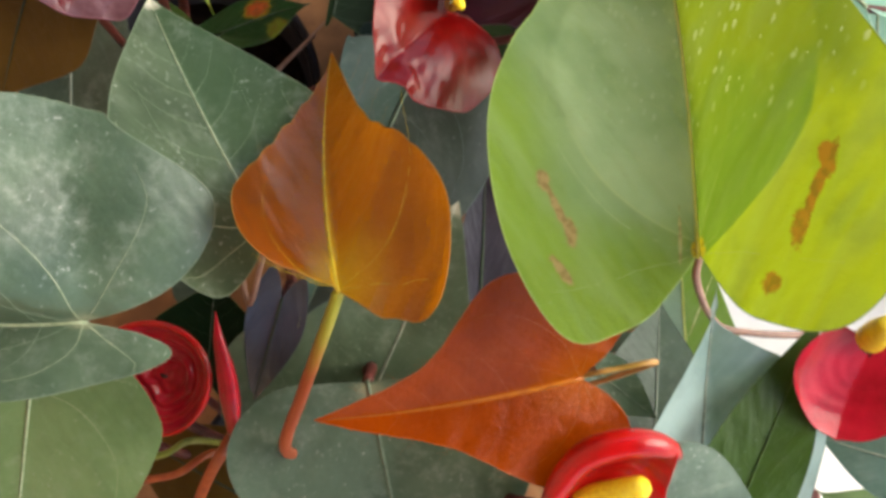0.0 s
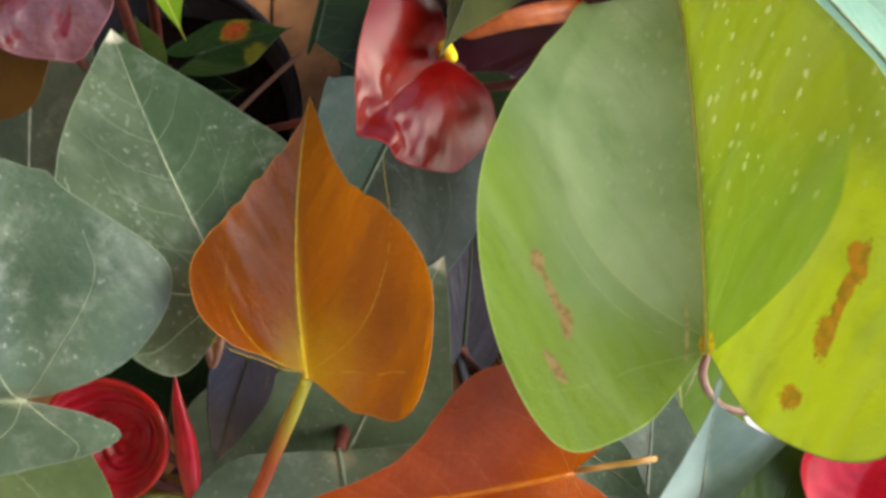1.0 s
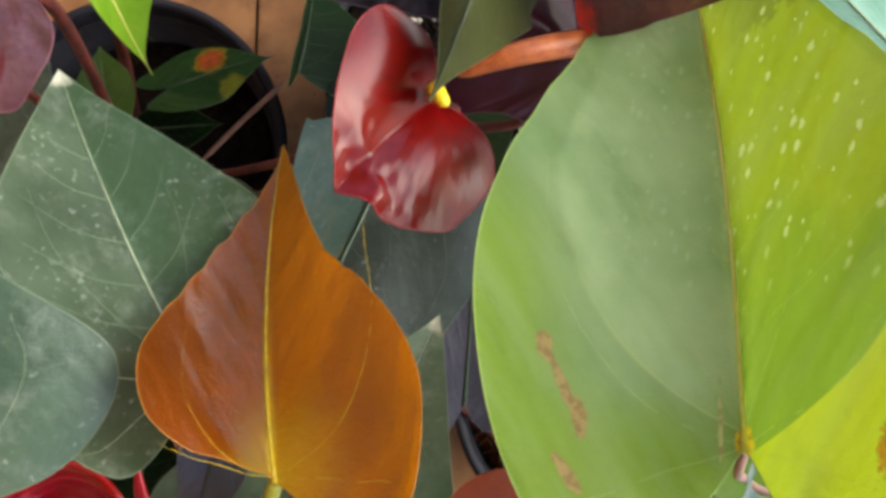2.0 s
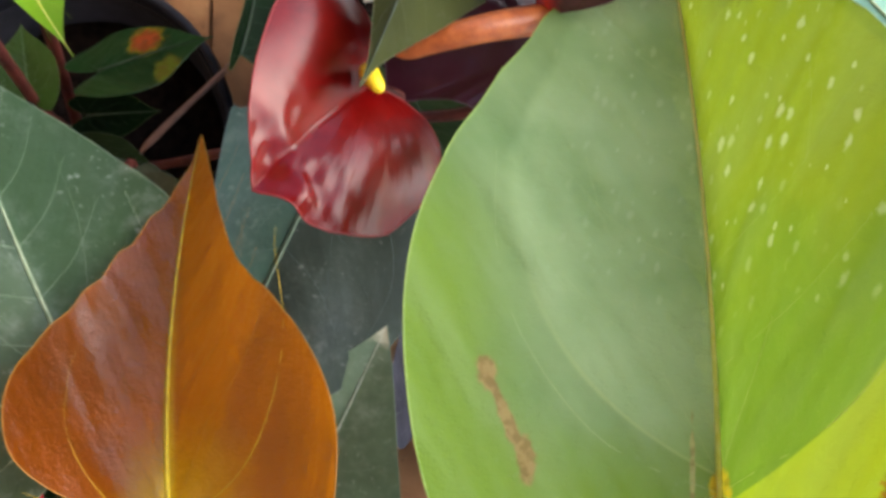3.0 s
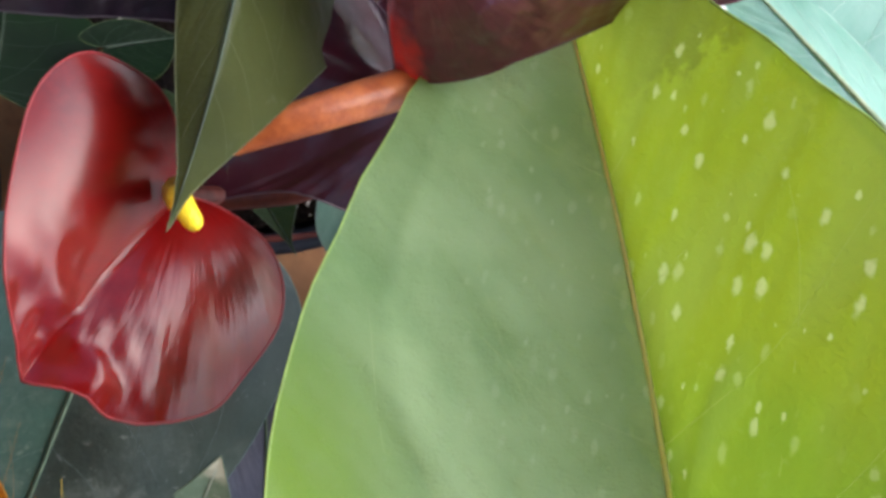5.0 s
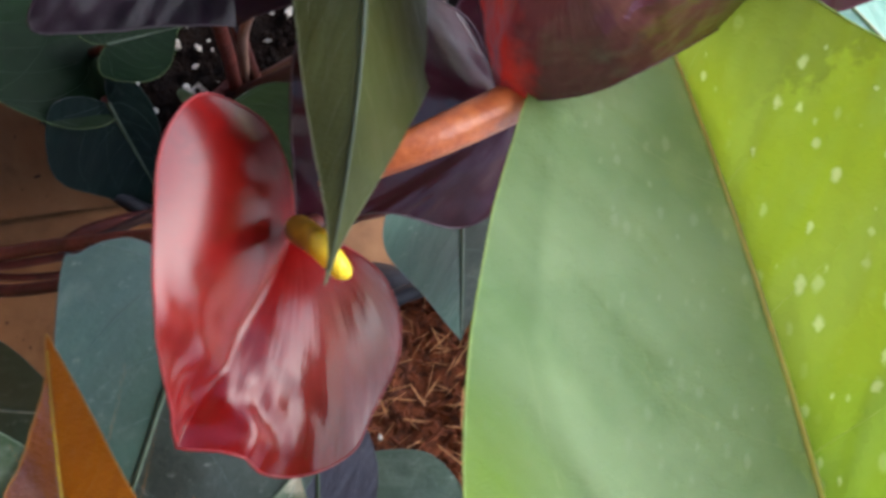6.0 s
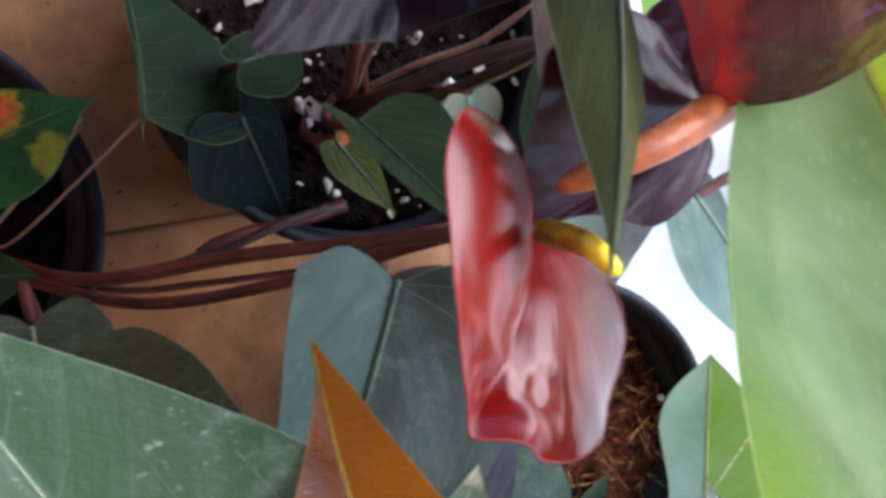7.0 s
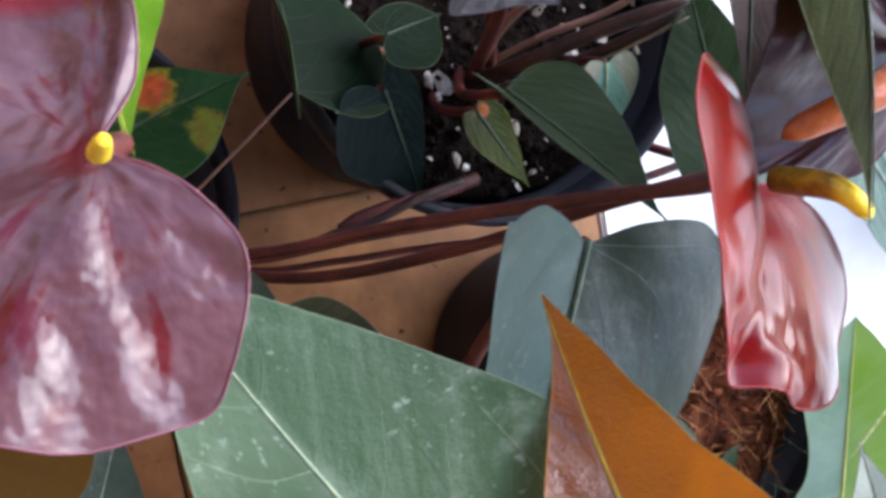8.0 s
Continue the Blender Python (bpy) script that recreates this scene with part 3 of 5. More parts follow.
class Shape:
    """A heart-shaped blade. at: where it meets its stalk; aim: yaw, pitch and roll of the midrib in degrees; size: length and half
    widths; outline: lobes, widest place, shoulder, point; bend: fold of both halves in degrees, droop, sideways sweep; skew: unevenness of both halves."""

    def __init__(self, at, aim, size, outline, bend, skew, crinkle=0.0, ruffle=0.0, seed=0, rings=0.0, curl=0.0, crease=0.0016, crumple=0.0, quilt=1.0):
        self.rings, self.curl, self.crease, self.crumple, self.quilt = rings, curl, crease, crumple, quilt
        self.at = np.array(at)
        yaw, pitch, roll = (radians(a) for a in aim)
        way = np.array([-math.sin(yaw) * math.cos(pitch), math.cos(yaw) * math.cos(pitch), math.sin(pitch)])
        flat = np.array([math.cos(yaw), math.sin(yaw), 0.0])
        up = np.cross(flat, way)
        self.right, self.way, self.up = math.cos(roll) * flat - math.sin(roll) * up, way, math.cos(roll) * up + math.sin(roll) * flat
        self.size, self.outline, self.bend, self.skew = size, outline, (radians(bend[0]), radians(bend[1]), bend[2], bend[3]), skew
        self.crinkle, self.ruffle, self.seed = crinkle, ruffle, seed

    def half(self, sign, steps):
        lobe, wide, shoulder, point = self.outline
        lobe, wide, shoulder = lobe - sign * self.skew[1], wide - sign * self.skew[0], shoulder - sign * self.skew[4]
        return glide([(0, 0), (0.26, -0.72 * lobe), (0.62, -lobe), (0.93, -0.35 * lobe + 0.3 * wide), (1, wide), (shoulder, 0.42 + 0.5 * wide), (point, 0.88), (0, 1)], steps)

    def spot(self, x, y, lift=0.0):
        """The place on the blade at x half widths across and y lengths along."""
        left = x < 0
        length, width = self.size[0], self.size[1 if left else 2]
        fold = self.bend[0 if left else 1] + self.skew[2 if left else 3] * abs(x)
        ax = abs(x) * width
        xs = (-1 if left else 1) * ax * math.cos(fold) + self.bend[3] * length * y * abs(y)
        zs = ax * math.sin(fold) - self.bend[2] * length * y * abs(y) + lift
        # creased along the long side vein
        reach = max(0.05, 0.10 + 1.45 * min(y, 0.36) + 0.7 * max(y - 0.36, 0))
        over = abs(x) - reach
        zs += 0.5 * (over + math.sqrt(over * over + self.crease)) * width * self.skew[5 if left else 6]
        # quilted between the side veins, with a faintly wavy margin
        q = min(abs(x), 1.0)
        zs += 0.0024 * self.quilt * min(length, 4 * length * length / 0.4) * math.sin(2 * math.pi * 5.2 * (y - 0.42 * q)) * q * (1 - q) * 2.0
        zs += self.ruffle * length * q**3 * math.sin(9 * y + 2.3 * self.seed + (1.7 if left else 0))
        if self.curl:
            zs -= self.curl * length * max(0.0, -y - 0.08) ** 2
        if self.crumple:
            # dents that gather towards the point
            near = min(1.0, max(0.0, (y - 0.55) / 0.3)) * max(0.0, 1.0 - 1.1 * abs(x + 0.15))
            zs += self.crumple * length * near * (noise.noise(Vector((x * 3.4 + 2.0, y * 5.0, 1.7))) + 0.55 * noise.noise(Vector((x * 7.5, y * 11.0, 4.2))))
        if self.rings:
            # concentric ridges round the foot of the spadix, the rim turned up
            away = math.hypot(x * width, (y - 0.12) * length) / length
            wob = 0.5 * noise.noise(Vector((x * 2.0, y * 2.0, self.seed)))
            zs += self.rings * length * min(1.0, 3 * away) * math.sin(2 * math.pi * (5.4 * away + wob)) + 0.42 * length * away**3
        if self.crinkle:
            c = Vector((x * 2.1 + 7 * self.seed, y * 3.0, 0.5 * self.seed))
            away = math.hypot(x, y)
            turn = math.atan2(x, y + 1e-6)
            wave = noise.noise(Vector((turn * 3.1, away * 0.8, 3.0 + self.seed))) + 0.6 * noise.noise(Vector((turn * 6.5, away * 1.4, self.seed)))
            zs += self.crinkle * length * (0.5 * noise.noise(c) + wave * min(1.0, 1.6 * away))
        return Vector(self.at + xs * self.right + length * y * self.way + zs * self.up)

    def blade(self, steps=10, across=11):
        bm = bmesh.new()
        layer = bm.loops.layers.uv.new("leaf")
        flat = {}
        rows = {}
        for sign in (-1, 1):
            h = self.half(sign, steps)
            n = len(h) - 1
            for i, (hx, hy) in enumerate(h):
                m = (i / n) ** 1.6
                for j in range(across + 1):
                    if j == 0 and (i, 0, 0) in rows:
                        rows[i, 0, sign] = rows[i, 0, 0]
                        continue
                    s = j / across
                    x, y = sign * hx * s, m + (hy - m) * s**1.15
                    vert = bm.verts.new(self.spot(x, y))
                    flat[vert] = (x, y)
                    rows[i, j, sign] = vert
                    if j == 0:
                        rows[i, 0, 0] = vert
            for i in range(n):
                for j in range(across):
                    quad = [rows[i, j, sign], rows[i, j + 1, sign], rows[i + 1, j + 1, sign], rows[i + 1, j, sign]]
                    face = bm.faces.new(quad if sign < 0 else quad[::-1])
                    for loop in face.loops:
                        loop[layer].uv = flat[loop.vert]
        bmesh.ops.remove_doubles(bm, verts=bm.verts, dist=1e-6)
        bmesh.ops.recalc_face_normals(bm, faces=bm.faces)
        return bm

    def margin(self, radius):
        line = []
        for sign, order in ((-1, 1), (1, -1)):
            line += [self.spot(sign * x, y) for x, y in self.half(sign, 10)[::order]]
        return tube(line, radius, 5)

    def rib(self, radius, lift=0.0):
        ys = np.linspace(-0.01, 0.97, 26)
        return tube([self.spot(0.0, float(y), lift) for y in ys], [radius * (1.0 - 0.86 * max(0, y)) for y in ys], 7, flat=0.7)

    def side_veins(self, radius):
        """Side veins: a pair into the lobes, a long pair along the blade, shorter ones above."""
        veins = []
        for sign in (-1, 1):
            lobe = self.outline[0] - sign * self.skew[1]
            runs = [[(0, 0.0), (0.3, -0.25 * lobe), (0.62, -0.55 * lobe), (0.8, -0.5 * lobe)], [(0, 0.0), (0.40, 0.06), (0.70, 0.22), (0.74, 0.42)], [(0, 0.02), (0.22, 0.18), (0.40, 0.40), (0.42, 0.60)]]
            for y in (0.14, 0.27, 0.41, 0.55, 0.68):
                reach = 0.86 * (1 - y) ** 0.8
                runs.append([(0, y), (0.45 * reach, y + 0.06), (0.85 * reach, y + 0.17)])
            for run in runs:
                line = [self.spot(sign * float(x), float(y), radius * 0.3) for x, y in glide(run, 7)]
                n = len(line) - 1
                veins.append(tube(line, [(radius if len(veins) % 8 < 2 else 0.6 * radius) * (1 - 0.75 * i / n) for i in range(n + 1)], 5, flat=0.5))
        return veins


PLANTS = {}


def plant(key, label, x, y, z):
    ob = new("anthurium_plant")
    ob.empty_display_size = 0.03
    ob.location = (x, y, z)
    bpy.context.view_layer.update()
    PLANTS[key] = (tagged(ob, label, "potted plant", "anthurium plants"), Vector((x, y, z)))


def hang(ob, key):
    """Make ob a part of a plant, without moving it."""
    ob.parent = PLANTS[key][0]
    ob.matrix_parent_inverse = Matrix.Translation(-PLANTS[key][1])
    return ob


def stalk_line(shape, key, way_points, seed):
    """From the blade's foot by the way points down into the pot."""
    foot = PLANTS[key][1]
    pts = [Vector(shape.spot(0.0, 0.0, -0.0016))] + [Vector(p) for p in way_points]
    if not way_points:
        back = Vector(shape.way)
        pts.append(pts[0] - back * 0.005 - Vector((0, 0, 0.03)))
    rng = random.Random(seed)
    end = foot + Vector((rng.uniform(-0.014, 0.014), rng.uniform(-0.014, 0.014), -0.01))
    last = pts[-1]
    pts.append(last.lerp(end, 0.45) + Vector((0, 0, -0.012)))
    pts.append(end)
    return glide(pts, 8)


COUNT = [0]


def leaf(key, label, skin, at, aim, size, outline, bend, skew, stalk=(), stalk_skin=None, ruffle=0.012, curl=0.0, crease=0.0016, slim=1.0, quilt=1.0):
    """A leaf with its midrib, side veins, margin and stalk."""
    COUNT[0] += 1
    shape = Shape(at, aim, size, outline, bend, skew, ruffle=ruffle, seed=COUNT[0], curl=curl, crease=crease, quilt=quilt)
    blade = new("leaf", mesh_of("leaf", shape.blade(), MATS[skin]))
    tagged(hang(blade, key), label)
    scale = size[0]
    vein = VEIN[VEIN_OF[skin]]
    parts = [("midrib", shape.rib((0.0005 + 0.0042 * scale) * (0.6 if skin == "big" else 1.0), 0.0010 if skin == "big" else 0.0004), vein), ("margin", shape.margin(0.0001 + 0.0006 * scale), FINE.get(skin + "_margin", FINE[skin]))]
    runs = shape.side_veins((0.00010 + 0.0005 * scale) * {"dusty": 1.6, "greydust": 1.6, "big": 0.42}.get(skin, 1.0))
    each = len(runs) // 2
    # the lobe pair and the long pair are bold on dusty and bronze leaves, the shorter veins faint
    parts += [("vein", bm, vein if i % each < 2 and skin in ("dusty", "greydust", "bronze", "rust", "mid") else FINE[skin]) for i, bm in enumerate(runs)]
    line = stalk_line(shape, key, stalk, COUNT[0])
    n = len(line) - 1
    parts.append(("stalk", tube(line, [slim * (0.0014 + 0.009 * scale) * (0.9 + 0.35 * i / n) for i in range(n + 1)], 9), stalk_skin or STALK))
    for name, bm, mat in parts:
        ob = new(name, mesh_of(name, bm, mat))
        ob.parent = blade
    return blade


def flower(key, label, skin, at, aim, size, outline, bend, skew, spadix=(), spadix_kind="yellow", radius=0.004, crinkle=0.03, stalk=(), thick=0.0024, rings=0.0, crumple=0.0):
    """A waxy spathe with its margin, spadix and stalk."""
    COUNT[0] += 1
    shape = Shape(at, aim, size, outline, bend, skew, crinkle=crinkle, ruffle=0.02, seed=COUNT[0], rings=rings, crumple=crumple)
    spathe = new("spathe", mesh_of("spathe", shape.blade(14, 18), MATS[skin]))
    tagged(hang(spathe, key), label)
    parts = [("margin", shape.margin(0.00028), FINE[skin])]
    line = stalk_line(shape, key, stalk, COUNT[0])
    parts.append(("stalk", tube(line, thick, 9), STALK))
    if spadix:
        core = glide(spadix, 12)
        n = len(core) - 1
        full = [radius * (1.1 - 0.32 * i / n) * (0.80 + 0.2 * math.sin(math.pi * min(1, 0.25 + 0.75 * i / n))) * math.sqrt(max(0.02, 1 - max(0, (i / n - 0.86) / 0.14) ** 2)) for i in range(n + 1)]
        parts.append(("spadix", tube(core, full, 14), SPADIX[spadix_kind]))
    for name, bm, mat in parts:
        ob = new(name, mesh_of(name, bm, mat))
        ob.parent = spathe
    return spathe


def curled_cup(key, label, at, lean, across, along, depth):
    """A spathe curled into a cup: ringed ridges inside, a thick rolled rim, a stalk below. lean: degrees about x and y."""
    COUNT[0] += 1
    turn = Matrix.Translation(at) @ Euler((radians(lean[0]), radians(lean[1]), 0)).to_matrix().to_4x4()

    def spot(r, a):
        swell = 1 + 0.06 * math.sin(a + 0.6) + 0.03 * math.sin(3 * a)
        ripple = (0.0012 + 0.0008 * noise.noise(Vector((2.2 * math.cos(a), 2.2 * math.sin(a), 5.0 * r)))) * math.sin(2 * math.pi * (3.4 * r**1.2 + 0.5 * noise.noise(Vector((1.3 * math.cos(a), 1.3 * math.sin(a), 1.2 * r))))) * min(1.0, 3 * r) * (1 - r**6)
        return turn @ Vector((across * swell * r * math.cos(a), along * swell * r * math.sin(a), depth * (r**2.6 - 1) + ripple))

    bm = bmesh.new()
    layer = bm.loops.layers.uv.new("leaf")
    rings = [[bm.verts.new(spot(i / 36, 2 * math.pi * k / 72)) for k in range(72)] for i in range(1, 37)]
    faces = [bm.faces.new(rings[0])]
    for low, high in zip(rings, rings[1:]):
        faces += [bm.faces.new((low[k], high[k], high[(k + 1) % 72], low[(k + 1) % 72])) for k in range(72)]
    for face in faces:
        for loop in face.loops:
            flat = turn.inverted() @ loop.vert.co
            loop[layer].uv = (flat.x / across, flat.y / along)
    bmesh.ops.recalc_face_normals(bm, faces=bm.faces)
    cup = new("spathe", mesh_of("spathe", bm, MATS["crimson"]))
    tagged(hang(cup, key), label)
    rim_line = [spot(1.0, 2 * math.pi * k / 72) for k in range(73)]
    low = Vector(spot(0.02, 0.0))
    down = glide((low, low + Vector((0.004, -0.006, -0.03)), low.lerp(PLANTS[key][1], 0.6), PLANTS[key][1]), 8)
    for name, piece in (("spadix", tube(glide(((-0.1420, 0.3030, 0.2830), (-0.1364, 0.2978, 0.2900), (-0.1228, 0.2829, 0.2850)), 8), [0.0026] * 16 + [0.0014], 10)), ("rolled_rim", tube(rim_line, [0.0011 + 0.0006 * math.sin(2 * math.pi * k / 72 + 0.8) for k in range(73)], 8, close=False)), ("stalk", tube(down, 0.0022, 9))):
        ob = new(name, mesh_of(name, piece, {"rolled_rim": MATS["scarlet"], "spadix": SPADIX["yellow"], "stalk": STALK}[name]))
        ob.parent = cup
    return cup


def box(x0, y0, z0, x1, y1, z1, bevel=0.0):
    bm = bmesh.new()
    bmesh.ops.create_cube(bm, size=1.0, matrix=Matrix.Translation(((x0 + x1) / 2, (y0 + y1) / 2, (z0 + z1) / 2)) @ Matrix.Diagonal((x1 - x0, y1 - y0, z1 - z0, 1)))
    if bevel:
        bmesh.ops.bevel(bm, geom=list(bm.edges), offset=bevel, segments=2, affect="EDGES")
    return bm


def structure(name, bm, material, label, category, smooth=False):
    return tagged(new(name, mesh_of(name, bm, material, smooth)), label, category, kind="structure")


# ---- the large structure: the edge of a tiled verandah under a bright hazy sky, an unseen house on one side ----
EDGE = 0.1435  # the tiles end here; pale paving goes on
structure("ground", box(-60, -60, -0.30, 60, 60, -0.012), EARTH, "pale dry ground around the house", "ground")
structure("pavement", box(EDGE + 0.002, -3, -0.012, 4.5, 4, 0.0, 0.002), PAVING, "sun-bleached pale concrete paving", "pavement")
# house wall and roof are out of view, sized to shape light and reflections
structure("wall_house", box(-0.85, -5, -0.01, -0.65, 1.5, 2.4), WALL, "unseen plastered house wall, added to block light", "wall")
structure("eaves", box(-0.85, -5, 2.4, 0.95, 1.5, 2.52), BOARDS, "unseen brown boarded roof, added to block light overhead", "eaves")
# added beyond the view to cut low light reaching the tiles
structure("wall_parapet", box(-0.65, 0.80, -0.01, 0.14, 0.90, 0.32, 0.004), WALL, "unseen low plastered wall added to shade the tiles", "wall")
floor = structure("floor", box(-0.65, -3, -0.012, EDGE, 4, -0.004), GROUT, "terracotta tiled floor with dark joints", "floor")


def pot(x, y, top, radius, depth, label, taper=0.74):
    """A round black nursery pot: a tapered wall with a thick rolled rim, open above."""
    base = new("plant_pot")
    base.location = (x, y, 0)
    base.empty_display_size = 0.03
    tagged(base, label, "plant pot", "black nursery pots")
    low = radius * taper
    wall_r, wall_z = radius - 0.004, top - 0.014
    body = [(0, 0.004), (low * 0.9, 0.004), (low, 0.0), (low + 0.001, 0.003), (wall_r, wall_z), (wall_r - 0.002, wall_z), (low - 0.002, 0.006), (0, 0.0062)]
    rim = [(radius - 0.006, top - 0.016), (radius - 0.001, top - 0.017), (radius, top - 0.014), (radius + 0.0008, top - 0.003), (radius, top - 0.0006), (radius - 0.0015, top), (radius - 0.0032, top - 0.0007), (radius - 0.0045, top - 0.003), (radius - 0.0055, top - 0.012)]
    for name, profile, shut in (("wall", body, False), ("rim", rim, True)):
        bm = bmesh.new()
        rings = [[bm.verts.new((r * math.cos(a), r * math.sin(a), z)) for a in (2 * math.pi * k / 64 for k in range(64))] for r, z in profile if r > 0]
        for a, b in zip(rings, rings[1:] + ([rings[0]] if shut else [])):
            for k in range(64):
                bm.faces.new((a[k], a[(k + 1) % 64], b[(k + 1) % 64], b[k]))
        if not shut:
            bm.faces.new(rings[0])
            bm.faces.new(rings[-1])
        bmesh.ops.recalc_face_normals(bm, faces=bm.faces)
        part(name, bm, BLACK, base)
    return base


def soil(x, y, top, radius, mat, label, rough=0.004, seed=1):
    """A lumpy bed of potting mix that fills a pot up to top."""
    bm = bmesh.new()
    rings = []
    for i in range(1, 25):
        r = radius * i / 24
        rings.append([bm.verts.new((x + r * math.cos(a), y + r * math.sin(a), top + rough * (noise.noise(Vector((r * math.cos(a) * 70 + seed, r * math.sin(a) * 70, seed))) + 0.7 * noise.noise(Vector((r * math.cos(a) * 210, r * math.sin(a) * 210, seed)))))) for a in (2 * math.pi * k / 72 for k in range(72))])
    low = [bm.verts.new((v.co.x, v.co.y, top - 0.03)) for v in rings[-1]]
    rings.append(low)
    for a, b in zip(rings, rings[1:]):
        for k in range(72):
            bm.faces.new((a[k], b[k], b[(k + 1) % 72], a[(k + 1) % 72]))
    bm.faces.new(rings[0])
    bm.faces.new(low)
    bmesh.ops.recalc_face_normals(bm, faces=bm.faces)
    return tagged(new("potting_soil", mesh_of("potting_soil", bm, mat)), label, "soil", kind="stuff")


def chips(name, x, y, top, radius, count, mat, label, long_, thick, stand, seed, ragged=0.35, spread=0.35):
    """Loose bits strewn on a soil bed, one joined heap."""
    rng = random.Random(seed)
    bm = bmesh.new()
    for _ in range(count):
        r, a = radius * math.sqrt(rng.random()), rng.uniform(0, 2 * math.pi)
        size = long_ * math.exp(rng.gauss(-0.3, spread))
        ring = bmesh.ops.create_icosphere(bm, subdivisions=1, radius=1.0)["verts"]
        turn = Euler((rng.uniform(-stand, stand), rng.uniform(-stand, stand), rng.uniform(0, 6.3))).to_matrix()
        bulk = thick * (size / long_) ** 0.7
        flat = Vector((size, bulk * rng.uniform(0.6, 1.3), bulk * rng.uniform(0.5, 1.0)))
        middle = Vector((x + r * math.cos(a), y + r * math.sin(a), top + rng.uniform(-0.001, 0.004)))
        for v in ring:
            c = v.co * (1 + rng.uniform(-ragged, ragged))
            v.co = middle + turn @ Vector((c.x * flat.x, c.y * flat.y, c.z * flat.z))
    return tagged(new(name, mesh_of(name, bm, mat, False)), label, "soil", kind="stuff")


POTS = dict(left=(-0.142, 0.473, 0.115, 0.079, 0.068), centre=(0.041, 0.520, 0.150, 0.083, 0.125), right=(0.094, 0.348, 0.160, 0.067, 0.133), front=(-0.065, 0.235, 0.130, 0.07, 0.11), east=(0.44, 0.42, 0.14, 0.07, 0.12))
pot(*POTS["left"], "black plastic nursery pot with a rolled rim")
pot(*POTS["centre"], "black plastic pot of perlite-flecked soil", 0.84)
pot(*POTS["right"], "black plastic pot filled with coir chips", 0.88)
pot(*POTS["east"], "black plastic pot on the paving")
pot(*POTS["front"], "black plastic pot hidden under leaves")
plant("left", "anthurium with dusty leaves and a mauve flower", *POTS["left"][:2], 0.068)
plant("centre", "young anthurium with small dark leaves", 0.040, 0.500, 0.125)
plant("right", "anthurium with pale-sheened and two-toned leaves in coir", 0.110, 0.287, 0.145)
plant("east", "anthurium with purple flowers and one huge yellowing leaf", 0.44, 0.42, 0.12)
plant("front", "anthurium with bronze young leaves and grey-green old ones", *POTS["front"][:2], 0.11)
for key, mat, text, seed in (("left", SOIL, "dark moist peat in the pot", 3), ("centre", SOIL, "black peat flecked with white perlite", 5), ("right", COIR, "reddish brown coir chip mix", 7), ("front", SOIL, "dark peat under the leaves", 9), ("east", SOIL, "dark peat in the pot", 17)):
    px, py, top, radius, level = POTS[key]
    soil(px, py, level, radius * 0.74 + (radius - 0.007 - radius * 0.74) * level / top, mat, text, seed=seed)
chips("perlite", *POTS["centre"][:2], 0.127, 0.072, 210, PERLITE, "white perlite grains on black peat", 0.0014, 0.0011, 0.6, 11, 0.5, 0.8)
chips("peat_crumbs", *POTS["centre"][:2], 0.126, 0.072, 700, SOIL, "black peat crumbs", 0.002, 0.0018, 1.0, 12)
chips("coir_chips", *POTS["right"][:2], 0.135, 0.060, 900, COIR, "reddish brown coconut chips", 0.0045, 0.0009, 0.7, 13)
chips("coir_fibres", *POTS["right"][:2], 0.137, 0.058, 260, COIR_LIGHT, "pale coconut fibres", 0.007, 0.0003, 0.5, 14)
chips("perlite", *POTS["right"][:2], 0.138, 0.056, 7, PERLITE, "a few perlite grains on the coir", 0.0022, 0.0019, 0.6, 15)

# ---- the plants ----
leaf("east", "large yellowing heart-shaped leaf with brown scars", "big", at=(0.0968, 0.3538, 0.3925), aim=(-3.8, -19.6, -24.2), size=(0.2002, 0.0706, 0.0974), outline=(0.193, 0.114, 0.702, 0.123), bend=(13.3, 50.3, 0.085, -0.092), skew=(0.147, -0.017, 0.227, -0.314, 0.016, 0.192, -0.068), stalk=((0.1000, 0.3445, 0.3760), (0.1230, 0.3325, 0.3050), (0.1358, 0.3261, 0.2950), (0.1758, 0.3241, 0.2750), (0.2300, 0.3300, 0.2500)), slim=0.48, quilt=4.5, stalk_skin=STALK_GREY)
leaf("front", "glossy young bronze-orange heart-shaped leaf", "bronze", at=(-0.0286, 0.3432, 0.3844), aim=(14.3, -36.3, -2.0), size=(0.1183, 0.0292, 0.0736), outline=(0.099, 0.206, 0.571, 0.093), bend=(-5.662, 28.939, -0.049, 0.147), skew=(0.119, -0.143, 0.539, 0.405, 0.152, 0.888, -0.500), stalk=((-0.0334, 0.3290, 0.3700), (-0.0470, 0.3020, 0.3300), (-0.0590, 0.2760, 0.2900)), crease=0.03, stalk_skin=STALK_YOUNG, quilt=8.0)
leaf("front", "glossy young rust-orange leaf folded along its midrib", "rust", at=(0.0601, 0.3095, 0.3579), aim=(103.4, 3.8, -17.0), size=(0.1000, 0.0401, 0.0513), outline=(0.169, 0.232, 0.408, 0.103), bend=(16.347, 22.020, 0.101, 0.057), skew=(-0.039, -0.031, -0.018, -0.061, 0.002, -0.145, 0.013), stalk=((0.0707, 0.3126, 0.3620), (0.0856, 0.3131, 0.3500)), slim=0.45, stalk_skin=STALK_TAN, ruffle=0.02, quilt=4.0)
